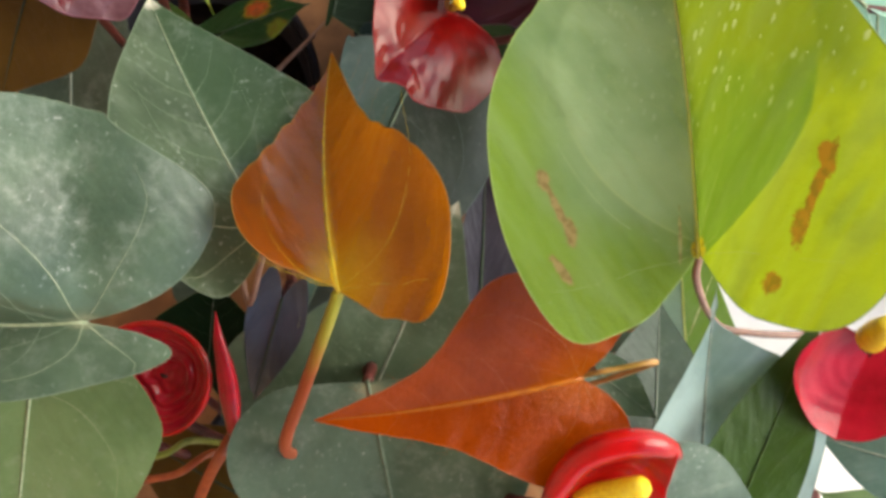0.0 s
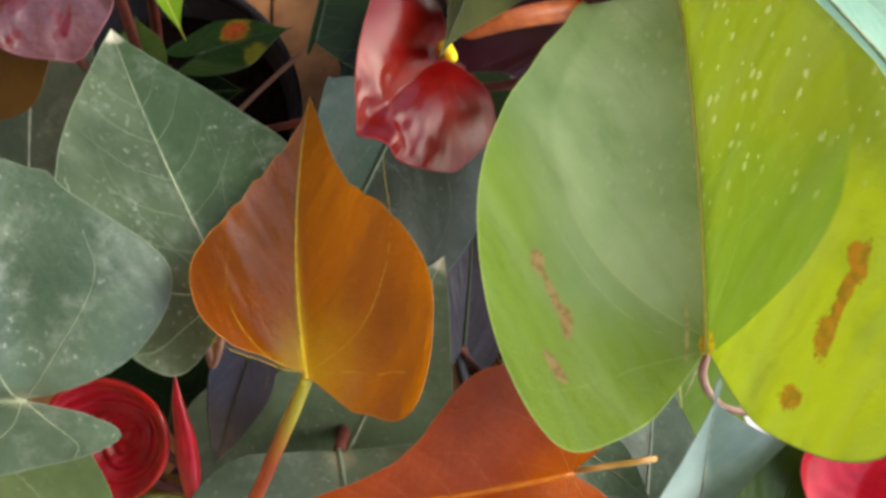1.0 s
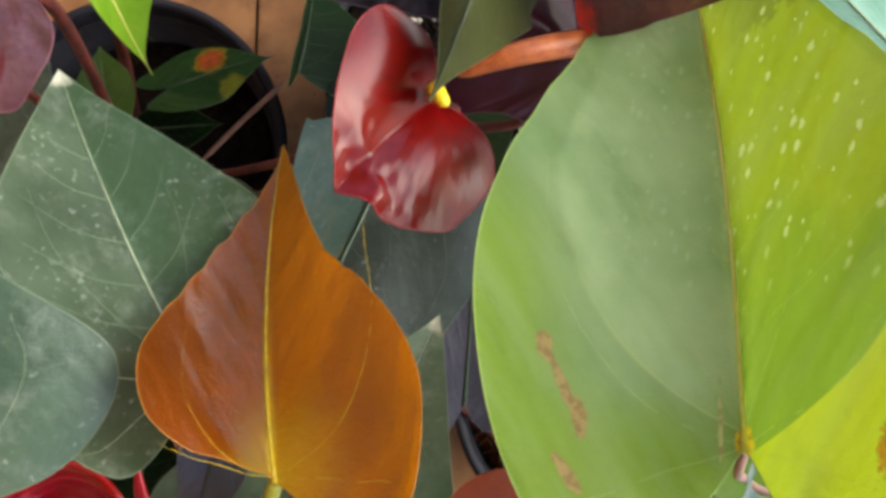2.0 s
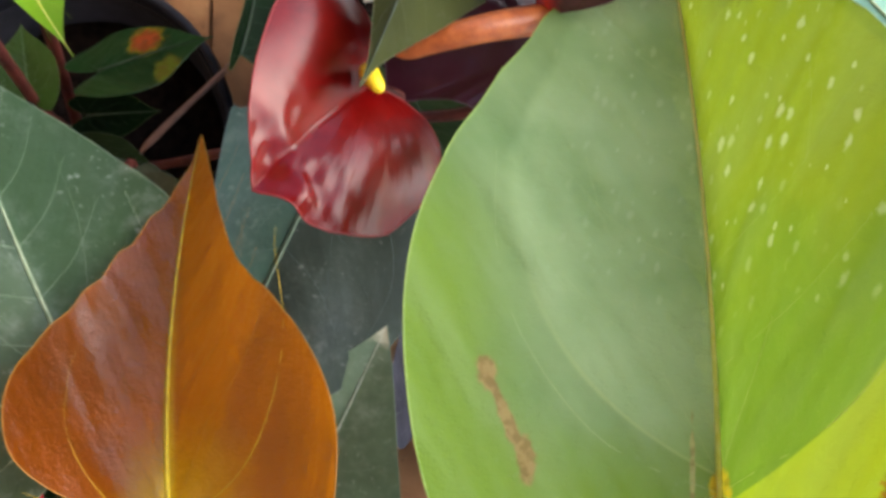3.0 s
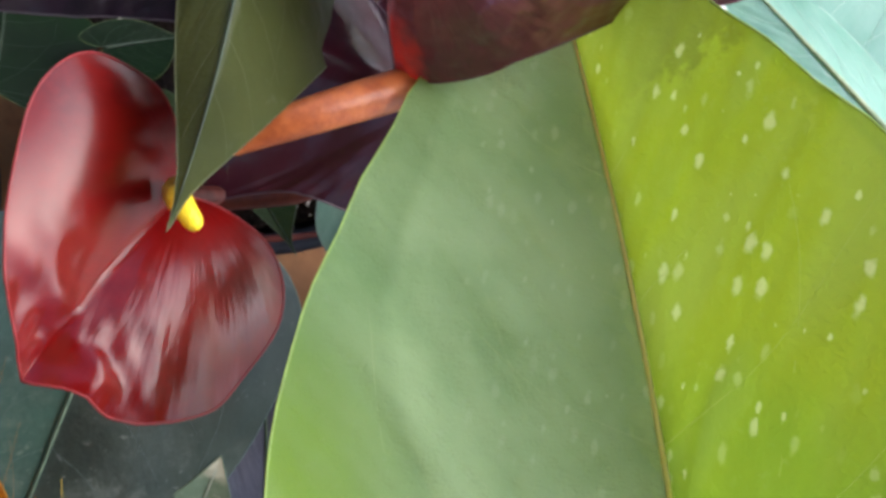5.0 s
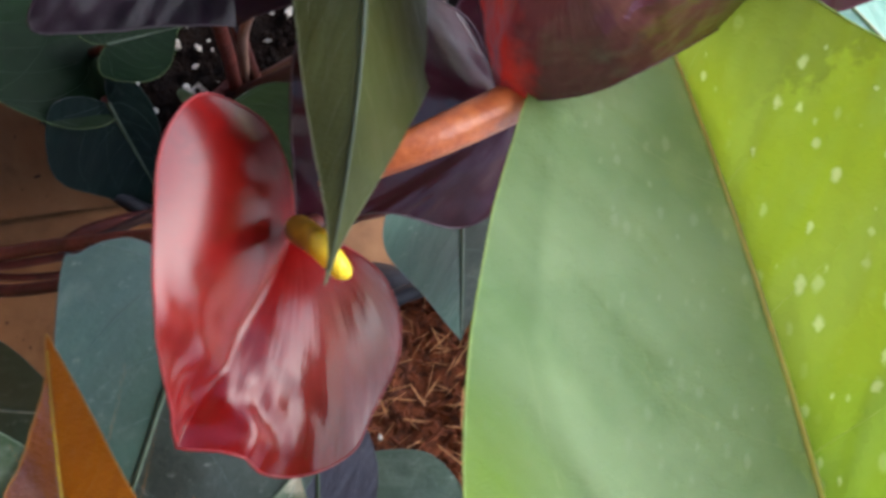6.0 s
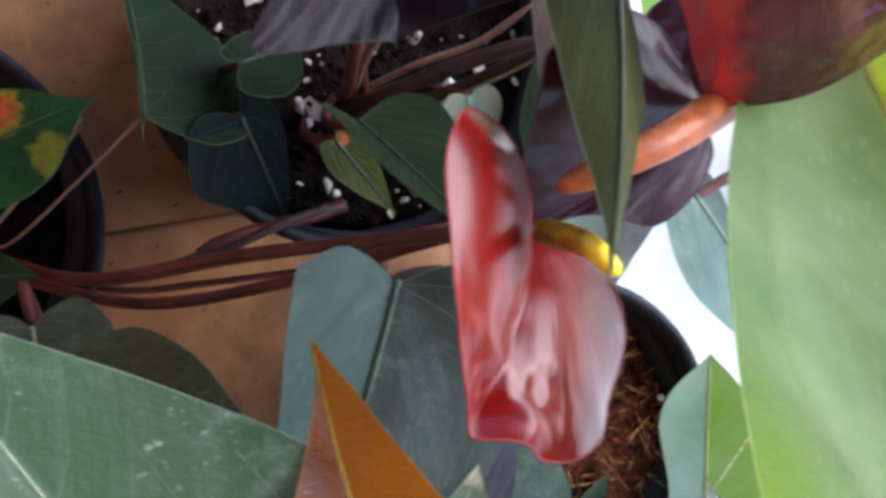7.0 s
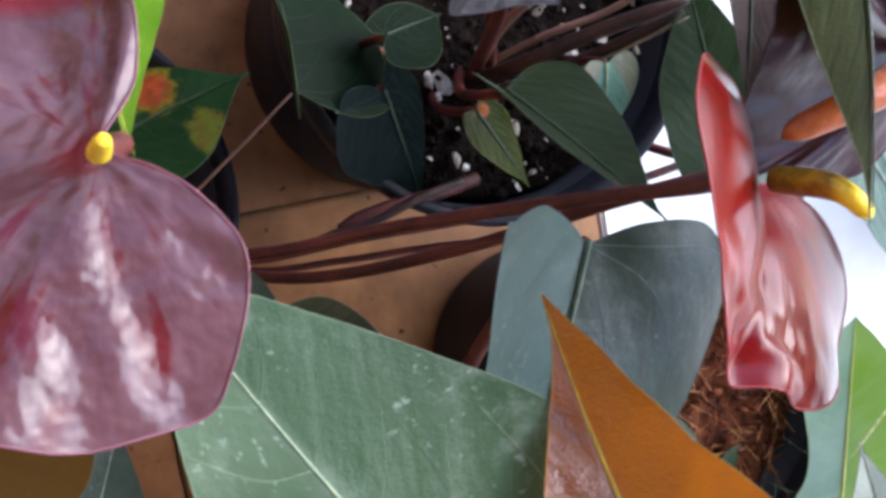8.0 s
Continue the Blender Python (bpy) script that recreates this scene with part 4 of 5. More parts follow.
leaf("front", "dusty grey-green heart-shaped leaf with pale veins", "greydust", at=(-0.1198, 0.3318, 0.3736), aim=(94.0, 5.0, -37.5), size=(0.1036, 0.0285, 0.0714), outline=(0.373, 0.127, 0.918, 0.097), bend=(20.1, 43.2, 0.134, 0.079), skew=(0.210, -0.103, 0.206, -0.651, -0.130, -0.167, -0.509), curl=0.7, stalk=((-0.1350, 0.3330, 0.3450), (-0.1650, 0.3200, 0.2800), (-0.1500, 0.2700, 0.1800)))
leaf("left", "matt grey-green heart-shaped leaf with a dry tip", "dusty", at=(-0.0601, 0.3677, 0.3419), aim=(31.9, -10.2, 22.0), size=(0.1179, 0.0701, 0.0445), outline=(0.194, 0.246, 0.691, 0.175), bend=(33.3, 8.8, 0.041, 0.084), skew=(-0.045, -0.016, 0.190, 0.057, -0.006, -0.351, 0.087), stalk=((-0.0661, 0.3547, 0.3150), (-0.0781, 0.3414, 0.2800)), stalk_skin=STALK_GREY, slim=0.5)
leaf("front", "grey-green pointed leaf with a pale tip", "ashen", at=(-0.0351, 0.2744, 0.2212), aim=(-26.0, 23.8, 4.9), size=(0.1303, 0.0731, 0.0691), outline=(0.220, 0.210, 0.599, 0.144), bend=(12.9, 11.6, 0.099, -0.007), skew=(0.016, 0.000, 0.008, 0.015, 0.055, 0.000, -0.000))
leaf("front", "bluish green heart-shaped leaf with a wavy lobe", "lit_half", at=(-0.0026, 0.4443, 0.2759), aim=(-204.2, 1.0, -10.7), size=(0.1281, 0.0548, 0.0350), outline=(0.071, 0.085, 0.713, 0.111), bend=(8.175, 5.244, 0.138, -0.004), skew=(0.030, 0.027, -0.449, 0.168, 0.131, 0.346, 0.173), stalk=((-0.0004, 0.4303, 0.2300), (-0.0104, 0.3923, 0.1800)))
leaf("front", "broad grey-green leaf under the orange leaves", "greyflat", at=(-0.0246, 0.3036, 0.2720), aim=(190.7, -12.3, 2.4), size=(0.1546, 0.0748, 0.0679), outline=(0.015, 0.223, 0.669, 0.100), bend=(7.5, 6.7, 0.080, -0.002), skew=(-0.002, -0.015, 0.003, -0.012, -0.004, 0.014, -0.013))
leaf("front", "mid-green broad leaf with a pale midrib", "mid", at=(-0.1663, 0.3047, 0.2983), aim=(169.4, -15.5, -1.3), size=(0.1210, 0.0580, 0.0633), outline=(0.176, 0.171, 0.706, 0.099), bend=(6.6, 6.9, 0.078, 0.014), skew=(-0.028, -0.025, -0.014, 0.000, 0.020, -0.044, -0.000))
leaf("right", "blue-green upright leaf, its silvery sheen in the colour", "pale_sheen", at=(0.1310, 0.2307, 0.2510), aim=(12.5, 36.9, 7.0), size=(0.1333, 0.0506, 0.0559), outline=(0.220, 0.330, 0.857, 0.044), bend=(26.2, 22.2, 0.062, 0.119), skew=(-0.042, 0.000, -0.089, -0.202, -0.055, -0.000, -0.064), stalk=((0.1610, 0.2367, 0.2390), (0.2010, 0.2407, 0.2010)))
leaf("right", "grey-green leaf with a rounded shoulder", "greyflat", at=(0.0830, 0.2483, 0.3346), aim=(-114.6, -17.5, -0.6), size=(0.0842, 0.0421, 0.0413), outline=(0.231, 0.230, 0.680, 0.100), bend=(6.6, 6.9, 0.079, -0.002), skew=(0.005, 0.006, -0.005, 0.000, 0.009, -0.029, 0.000))
leaf("east", "narrow olive leaf seen nearly edge-on", "olive", at=(0.0341, 0.5312, 0.3404), aim=(172.7, 17.8, -22.5), size=(0.0858, 0.0387, 0.0146), outline=(0.102, 0.300, 0.690, 0.118), bend=(-30.4, -46.3, 0.101, 0.106), skew=(0.043, 0.002, 0.023, -0.143, -0.061, -0.132, 0.080), stalk=((0.0641, 0.5372, 0.3284), (0.1041, 0.5412, 0.2904)))
leaf("left", "small dark green leaf with an orange blotch", "spotted", at=(-0.1105, 0.4915, 0.1726), aim=(-69.7, 6.0, -37.4), size=(0.0519, 0.0221, 0.0287), outline=(0.234, 0.296, 0.728, 0.114), bend=(2.2, 6.9, 0.035, 0.048), skew=(-0.030, 0.079, -0.017, -0.098, 0.018, -0.067, 0.363))
leaf("left", "slender fresh light green pointed leaf", "fresh", at=(-0.1122, 0.5301, 0.3246), aim=(-178.5, -64.9, -53.7), size=(0.1078, 0.0265, 0.0206), outline=(0.220, 0.238, 0.670, 0.061), bend=(9.9, 30.0, -0.039, -0.048), skew=(0.014, -0.000, 0.088, 0.166, 0.057, -0.042, 0.115))
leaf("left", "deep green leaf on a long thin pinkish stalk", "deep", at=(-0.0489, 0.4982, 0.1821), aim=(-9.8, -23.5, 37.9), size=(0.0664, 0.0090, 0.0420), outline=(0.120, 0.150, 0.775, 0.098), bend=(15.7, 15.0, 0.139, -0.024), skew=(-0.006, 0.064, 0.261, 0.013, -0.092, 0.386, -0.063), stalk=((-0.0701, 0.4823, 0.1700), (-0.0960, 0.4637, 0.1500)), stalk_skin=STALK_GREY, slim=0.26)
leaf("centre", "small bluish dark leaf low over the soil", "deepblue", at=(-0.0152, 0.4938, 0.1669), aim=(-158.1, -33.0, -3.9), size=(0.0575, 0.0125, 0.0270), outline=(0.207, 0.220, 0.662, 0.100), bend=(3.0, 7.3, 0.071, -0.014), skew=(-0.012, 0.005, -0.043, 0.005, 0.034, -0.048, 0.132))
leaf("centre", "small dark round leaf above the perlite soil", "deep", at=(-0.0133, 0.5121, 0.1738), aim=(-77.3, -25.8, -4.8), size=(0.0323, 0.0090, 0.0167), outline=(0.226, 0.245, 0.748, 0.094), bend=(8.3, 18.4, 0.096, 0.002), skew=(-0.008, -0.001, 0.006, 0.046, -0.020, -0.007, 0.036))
leaf("centre", "small yellowish olive leaf close to the soil", "lime", at=(0.0152, 0.4813, 0.1716), aim=(-141.0, -26.1, 0.2), size=(0.0464, 0.0084, 0.0085), outline=(0.090, 0.223, 0.666, 0.100), bend=(7.0, 6.9, 0.079, -0.002), skew=(0.001, -0.005, 0.000, 0.001, 0.002, -0.001, 0.001))
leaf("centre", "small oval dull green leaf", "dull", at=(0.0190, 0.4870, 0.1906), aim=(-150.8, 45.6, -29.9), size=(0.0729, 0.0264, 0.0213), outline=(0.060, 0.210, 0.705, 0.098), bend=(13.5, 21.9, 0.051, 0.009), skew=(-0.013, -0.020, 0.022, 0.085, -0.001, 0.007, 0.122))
leaf("centre", "small pale curled leaf with dry edges", "pale", at=(0.0636, 0.4901, 0.1794), aim=(-169.5, -33.2, 1.8), size=(0.0402, 0.0127, 0.0128), outline=(0.090, 0.224, 0.669, 0.100), bend=(7.4, 6.7, 0.078, -0.004), skew=(0.002, -0.009, 0.009, -0.003, 0.004, 0.005, -0.006))
leaf("centre", "dark rounded leaf with a yellow margin", "dull", at=(0.1093, 0.4540, 0.1754), aim=(14.4, 18.0, -4.2), size=(0.0633, 0.0236, 0.0219), outline=(0.220, 0.254, 0.805, 0.292), bend=(3.8, 6.8, 0.063, -0.009), skew=(0.019, 0.000, -0.003, -0.000, 0.064, 0.060, -0.000))
leaf("right", "two-toned fresh green pointed leaf with a scratch", "twotone", at=(0.1593, 0.2577, 0.1413), aim=(22.0, 35.2, -32.8), size=(0.1411, 0.0712, 0.0510), outline=(0.220, 0.191, 0.466, 0.274), bend=(14.7, 18.2, 0.218, 0.067), skew=(-0.051, -0.000, -0.014, 0.000, -0.201, 0.001, -0.000))
leaf("east", "hanging blue-green leaf with a narrow tip", "lit_half", at=(0.0694, 0.4661, 0.2731), aim=(-165.6, -44.1, -6.2), size=(0.1050, 0.0254, 0.0267), outline=(0.220, 0.195, 0.594, 0.139), bend=(4.1, 8.3, 0.080, -0.032), skew=(0.014, 0.000, 0.002, 0.002, 0.024, 0.000, -0.013), stalk=((0.0994, 0.4721, 0.2611), (0.1394, 0.4761, 0.2231)))
leaf("east", "pale bluish leaf against the bright floor", "blue", at=(0.0977, 0.4505, 0.2633), aim=(-148.9, 0.1, -35.3), size=(0.0615, 0.0222, 0.0410), outline=(0.139, 0.217, 0.690, 0.104), bend=(-6.5, 6.2, 0.097, -0.010), skew=(-0.015, -0.021, -0.095, 0.036, -0.023, 0.054, -0.016), stalk=((0.1277, 0.4565, 0.2513), (0.1677, 0.4605, 0.2133)))
leaf("front", "dark green leaf beside the coir pot", "dark", at=(0.0991, 0.3165, 0.1444), aim=(137.5, -3.2, -18.6), size=(0.0686, 0.0234, 0.0585), outline=(0.241, 0.105, 0.656, 0.100), bend=(-7.0, 9.2, 0.083, 0.004), skew=(0.063, 0.038, 0.001, -0.234, 0.003, -0.072, -0.054))
leaf("front", "low dark green rounded leaf", "dark", at=(-0.0781, 0.4139, 0.2127), aim=(-107.6, 4.9, 25.3), size=(0.0455, 0.0401, 0.0314), outline=(0.220, 0.211, 0.684, 0.096), bend=(16.0, 6.7, 0.072, -0.002), skew=(-0.005, -0.000, 0.016, -0.000, 0.011, 0.042, -0.000))
leaf("front", "low bluish dark leaf", "dark", at=(-0.0928, 0.4408, 0.1990), aim=(176.7, -41.2, -2.9), size=(0.0459, 0.0225, 0.0231), outline=(0.224, 0.216, 0.662, 0.100), bend=(5.9, 6.9, 0.080, 0.001), skew=(-0.002, 0.005, -0.024, 0.000, 0.001, -0.041, 0.002))
leaf("left", "brownish olive rounded leaf", "tawny", at=(-0.1543, 0.4738, 0.3351), aim=(157.3, -12.8, 10.1), size=(0.0538, 0.0386, 0.0315), outline=(0.219, 0.227, 0.920, 0.261), bend=(11.3, 6.6, 0.087, -0.018), skew=(0.004, -0.000, -0.004, -0.000, 0.031, 0.002, -0.000))
leaf("left", "dark green leaf in the shade", "dark", at=(-0.1850, 0.4900, 0.2000), aim=(180.0, 0.0, 0.0), size=(0.1257, 0.0320, 0.0280), outline=(0.220, 0.220, 0.660, 0.100), bend=(6.9, 6.9, 0.080, 0.000), skew=(0.000, 0.000, 0.000, 0.000, 0.000, 0.000, 0.000))
flower("left", "glossy crimson crinkled spathe with a yellow-tipped spadix", "red", at=(0.0138, 0.4575, 0.3266), aim=(130.3, 52.1, -12.0), size=(0.0473, 0.0363, 0.0353), outline=(0.108, 0.353, 0.885, 0.562), bend=(34.040, 30.632, 0.366, -0.207), skew=(0.046, -0.016, -0.613, -0.413, 0.016, 0.122, 0.008), spadix=((0.0134, 0.4583, 0.3350), (0.0139, 0.4564, 0.3520), (0.0174, 0.4502, 0.3570)), spadix_kind="olive_yellow", radius=0.0028, crumple=0.075, stalk=((0.0211, 0.4573, 0.3130), (0.0156, 0.4560, 0.3000), (-0.0021, 0.4557, 0.2720), (-0.0361, 0.4537, 0.2250), (-0.0761, 0.4509, 0.1850)), thick=0.0020, crinkle=0.004)
flower("left", "waxy mauve spathe with dark red patches", "mauve", at=(-0.1191, 0.4872, 0.3479), aim=(104.2, 6.5, 40.3), size=(0.0640, 0.0411, 0.0457), outline=(0.241, 0.099, 0.776, 0.106), bend=(6.4, -4.3, 0.113, -0.042), skew=(0.024, -0.053, -0.341, 0.222, 0.052, -0.213, 0.064), spadix=((-0.1184, 0.4868, 0.3560), (-0.1176, 0.4886, 0.3625)), spadix_kind="yellow", radius=0.0018, crinkle=0.06)
flower("left", "dark purple shiny spathe with an orange spadix", "purple", at=(0.0677, 0.4750, 0.3172), aim=(115.9, -2.6, 0.9), size=(0.0597, 0.0221, 0.0503), outline=(0.031, 0.411, 0.548, 0.057), bend=(-25.3, 30.9, 0.087, 0.117), skew=(-0.071, -0.024, -0.132, 0.178, -0.275, -0.107, -0.784), spadix=((0.0724, 0.4804, 0.3250), (0.0431, 0.4726, 0.3350), (0.0195, 0.4662, 0.3300)), spadix_kind="orange", radius=0.0044, stalk=((0.0613, 0.4710, 0.3032), (0.0453, 0.4575, 0.2920), (0.0219, 0.4554, 0.2830), (0.0074, 0.4525, 0.2680), (-0.0205, 0.4433, 0.2250), (-0.0619, 0.4403, 0.1850)), thick=0.0020)
flower("east", "large purple spathe with a red edge", "purplered", at=(0.0612, 0.5060, 0.3665), aim=(157.8, -51.6, 54.2), size=(0.0508, 0.0364, 0.0550), outline=(0.222, 0.286, 0.668, 0.052), bend=(-21.581, -21.287, 0.273, -0.035), skew=(0.000, 0.000, -0.728, 0.144, -0.040, -0.805, -0.002), stalk=((0.1174, 0.5090, 0.3513), (0.1574, 0.4990, 0.3163)), crinkle=0.03)
flower("east", "dusky pink spathe beyond the purple one", "mauve", at=(0.1240, 0.5120, 0.3650), aim=(165.0, -10.0, 15.0), size=(0.0250, 0.0230, 0.0230), outline=(0.220, 0.240, 0.800, 0.300), bend=(8.0, 8.0, 0.080, 0.000), skew=(0.000, 0.000, 0.000, 0.000, 0.000, 0.000, 0.000), stalk=((0.1700, 0.5100, 0.3300), (0.2200, 0.5000, 0.3000)))
flower("east", "dark purple spathe tucked behind the orange spadix", "purple", at=(0.0760, 0.4990, 0.3050), aim=(160.0, -20.0, 10.0), size=(0.0260, 0.0120, 0.0140), outline=(0.200, 0.260, 0.800, 0.300), bend=(10.0, 10.0, 0.080, 0.000), skew=(0.000, 0.000, 0.000, 0.000, 0.000, 0.000, 0.000), stalk=((0.1000, 0.5050, 0.2900), (0.1500, 0.5000, 0.2600)))
leaf("east", "fresh green leaf between the purple spathes", "fresh", at=(0.1000, 0.5300, 0.2750), aim=(150.0, 5.0, 0.0), size=(0.0450, 0.0160, 0.0160), outline=(0.200, 0.240, 0.680, 0.110), bend=(8.0, 8.0, 0.080, 0.000), skew=(0.000, 0.000, 0.000, 0.000, 0.000, 0.000, 0.000), stalk=((0.1300, 0.5350, 0.2600), (0.1700, 0.5300, 0.2300)))
flower("centre", "dark violet spathe above the stems", "violet", at=(0.0174, 0.5394, 0.2636), aim=(-173.3, -38.1, 0.9), size=(0.0440, 0.0541, 0.0577), outline=(0.220, 0.249, 0.658, 0.080), bend=(23.5, 24.3, 0.067, 0.008), skew=(-0.009, -0.000, 0.005, 0.057, 0.021, 0.000, 0.143))
curled_cup("front", "curled magenta-red cupped spathe with ringed ridges", (-0.1225, 0.3050, 0.2700), (14.0, -16.0), 0.0278, 0.0262, 0.011)
flower("east", "round red spathe with a yellow spadix", "crimson", at=(0.1834, 0.3164, 0.3193), aim=(163.7, -26.5, 0.6), size=(0.0378, 0.0297, 0.0293), outline=(0.281, 0.211, 0.854, 0.432), bend=(7.0, 6.9, 0.079, -0.005), skew=(0.004, 0.011, 0.001, -0.001, 0.006, 0.000, -0.011), spadix=((0.1826, 0.3228, 0.3250), (0.1824, 0.3292, 0.3450)), spadix_kind="yellow", radius=0.006, stalk=((0.2334, 0.3164, 0.3043), (0.2734, 0.3064, 0.2693)), rings=0.003, crinkle=0.0)
hood = flower("front", "bright scarlet spathe with a thick yellow spadix", "scarlet", at=(0.0707, 0.2557, 0.3537), aim=(-30.8, 14.2, -1.1), size=(0.0409, 0.0233, 0.0161), outline=(0.308, 0.221, 0.752, 0.344), bend=(6.6, 6.7, 0.077, 0.031), skew=(0.023, 0.015, -0.018, 0.003, 0.087, 0.016, 0.019), spadix=((0.0604, 0.2620, 0.3550), (0.0826, 0.2721, 0.3720)), spadix_kind="yellow", radius=0.0065, rings=0.01, crinkle=0.0)
leaf("east", "brownish dark leaf behind the flowers", "brown", at=(0.0668, 0.5336, 0.2682), aim=(-212.0, 32.3, 3.9), size=(0.0829, 0.0149, 0.0140), outline=(0.220, 0.254, 0.801, 0.120), bend=(13.5, 11.2, 0.085, 0.001), skew=(0.027, 0.000, -0.005, 0.019, 0.086, -0.090, -0.000))
leaf("right", "narrow dark purplish leaf in the gap", "plumleaf", at=(0.0300, 0.3480, 0.2000), aim=(-3.0, 24.0, 6.0), size=(0.0850, 0.0130, 0.0200), outline=(0.150, 0.260, 0.640, 0.090), bend=(8.0, 8.0, 0.060, -0.020), skew=(0.000, 0.000, 0.000, 0.000, 0.000, 0.000, 0.000))
# made-up leaf that covers the tiles where brown-olive debris lies
leaf("front", "tawny leaf added in place of brown debris over the pot", "tawny", at=(-0.1050, 0.2360, 0.1500), aim=(62.0, 4.0, 5.0), size=(0.0800, 0.0300, 0.0320), outline=(0.200, 0.230, 0.680, 0.110), bend=(-8.0, 12.0, 0.120, 0.050), skew=(0.020, 0.000, 0.000, 0.000, 0.020, 0.100, 0.000), ruffle=0.03)
leaf("left", "low dark leaf below the mauve flower", "dark", at=(-0.1427, 0.3564, 0.1500), aim=(-26.4, -11.6, 0.0), size=(0.0495, 0.0198, 0.0198), outline=(0.220, 0.220, 0.660, 0.100), bend=(6.9, 6.9, 0.080, 0.000), skew=(0.000, 0.000, 0.000, 0.000, 0.000, 0.000, 0.000))
leaf("right", "dark mossy green leaf beside the pale-sheened one", "moss", at=(0.1301, 0.2409, 0.2992), aim=(-20.7, 11.0, 0.2), size=(0.0998, 0.0233, 0.0207), outline=(0.098, 0.283, 0.754, 0.189), bend=(6.2, 5.9, 0.076, 0.026), skew=(0.013, -0.001, -0.024, -0.030, -0.029, 0.003, -0.051))
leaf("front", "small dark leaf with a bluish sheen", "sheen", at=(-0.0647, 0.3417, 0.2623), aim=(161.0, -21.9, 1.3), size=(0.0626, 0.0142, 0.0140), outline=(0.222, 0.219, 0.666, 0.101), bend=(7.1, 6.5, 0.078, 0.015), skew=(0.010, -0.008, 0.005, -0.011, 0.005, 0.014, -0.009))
leaf("right", "dark grey-green leaf under the yellowing leaf", "dark", at=(0.1115, 0.2808, 0.2402), aim=(-8.1, -16.0, 0.9), size=(0.0680, 0.0302, 0.0292), outline=(0.220, 0.209, 0.638, 0.100), bend=(6.9, 6.6, 0.081, -0.006), skew=(0.006, 0.000, 0.000, -0.006, 0.010, 0.000, -0.002))
leaf("east", "pale mint-green leaf under the yellowing leaf", "mint", at=(0.1960, 0.5050, 0.3150), aim=(-173.6, -18.0, 0.0), size=(0.0973, 0.0487, 0.0487), outline=(0.220, 0.220, 0.660, 0.100), bend=(6.9, 6.9, 0.080, 0.000), skew=(0.000, 0.000, 0.000, 0.000, 0.000, 0.000, 0.000), stalk=((0.2348, 0.4920, 0.3280), (0.2748, 0.4960, 0.2900)))
leaf("front", "small grey-green leaf tip", "greyflat", at=(0.0772, 0.3077, 0.2905), aim=(-126.8, -18.4, 0.1), size=(0.0396, 0.0116, 0.0118), outline=(0.220, 0.219, 0.674, 0.100), bend=(6.9, 6.9, 0.079, -0.003), skew=(-0.002, -0.000, -0.001, 0.000, 0.002, -0.005, 0.000))
leaf("east", "pale bluish low leaf", "blue", at=(0.2141, 0.2668, 0.2800), aim=(72.2, -14.7, 0.0), size=(0.0395, 0.0178, 0.0178), outline=(0.220, 0.220, 0.660, 0.100), bend=(6.9, 6.9, 0.080, 0.000), skew=(0.000, 0.000, 0.000, 0.000, 0.000, 0.000, 0.000))
leaf("east", "mid-green leaf over the bright floor", "mid", at=(0.2215, 0.2281, 0.2600), aim=(58.7, 0.0, 0.0), size=(0.0450, 0.0225, 0.0225), outline=(0.220, 0.220, 0.660, 0.100), bend=(6.9, 6.9, 0.080, 0.000), skew=(0.000, 0.000, 0.000, 0.000, 0.000, 0.000, 0.000))
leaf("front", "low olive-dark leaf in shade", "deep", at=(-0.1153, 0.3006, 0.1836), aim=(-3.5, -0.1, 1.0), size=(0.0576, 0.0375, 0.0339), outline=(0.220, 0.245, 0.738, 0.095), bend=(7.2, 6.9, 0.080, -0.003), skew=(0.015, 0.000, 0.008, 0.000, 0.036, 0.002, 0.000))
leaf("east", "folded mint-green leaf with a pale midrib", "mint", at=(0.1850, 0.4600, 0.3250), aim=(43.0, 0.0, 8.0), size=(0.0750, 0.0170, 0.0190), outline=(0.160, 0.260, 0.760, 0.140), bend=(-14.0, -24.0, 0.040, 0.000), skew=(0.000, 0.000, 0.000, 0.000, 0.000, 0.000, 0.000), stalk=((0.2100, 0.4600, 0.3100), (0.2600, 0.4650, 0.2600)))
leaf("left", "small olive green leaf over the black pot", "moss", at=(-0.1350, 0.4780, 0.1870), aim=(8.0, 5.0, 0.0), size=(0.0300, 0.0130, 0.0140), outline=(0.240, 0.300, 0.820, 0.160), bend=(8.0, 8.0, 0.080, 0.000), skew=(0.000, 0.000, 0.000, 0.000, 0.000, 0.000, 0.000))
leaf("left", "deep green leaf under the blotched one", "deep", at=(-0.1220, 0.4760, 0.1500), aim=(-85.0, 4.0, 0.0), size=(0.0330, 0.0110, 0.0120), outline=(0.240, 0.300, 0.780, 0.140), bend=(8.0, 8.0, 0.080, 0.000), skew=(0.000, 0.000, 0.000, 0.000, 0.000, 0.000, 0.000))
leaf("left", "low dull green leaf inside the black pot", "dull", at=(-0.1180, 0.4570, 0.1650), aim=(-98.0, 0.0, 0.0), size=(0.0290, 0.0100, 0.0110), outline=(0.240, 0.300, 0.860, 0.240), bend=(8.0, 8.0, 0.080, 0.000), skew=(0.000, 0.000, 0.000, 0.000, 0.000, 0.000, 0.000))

# ---- stalks that lean across the pots ----
def stem(key, points, radius, mat, label):
    line = glide(points, 8)
    ob = new("stem", mesh_of("stem", tube(line, [radius * min(1.0, 0.35 + 6.0 * (len(line) - 1 - i) / len(line)) for i in range(len(line))], 10), mat))
    return tagged(hang(ob, key), label)


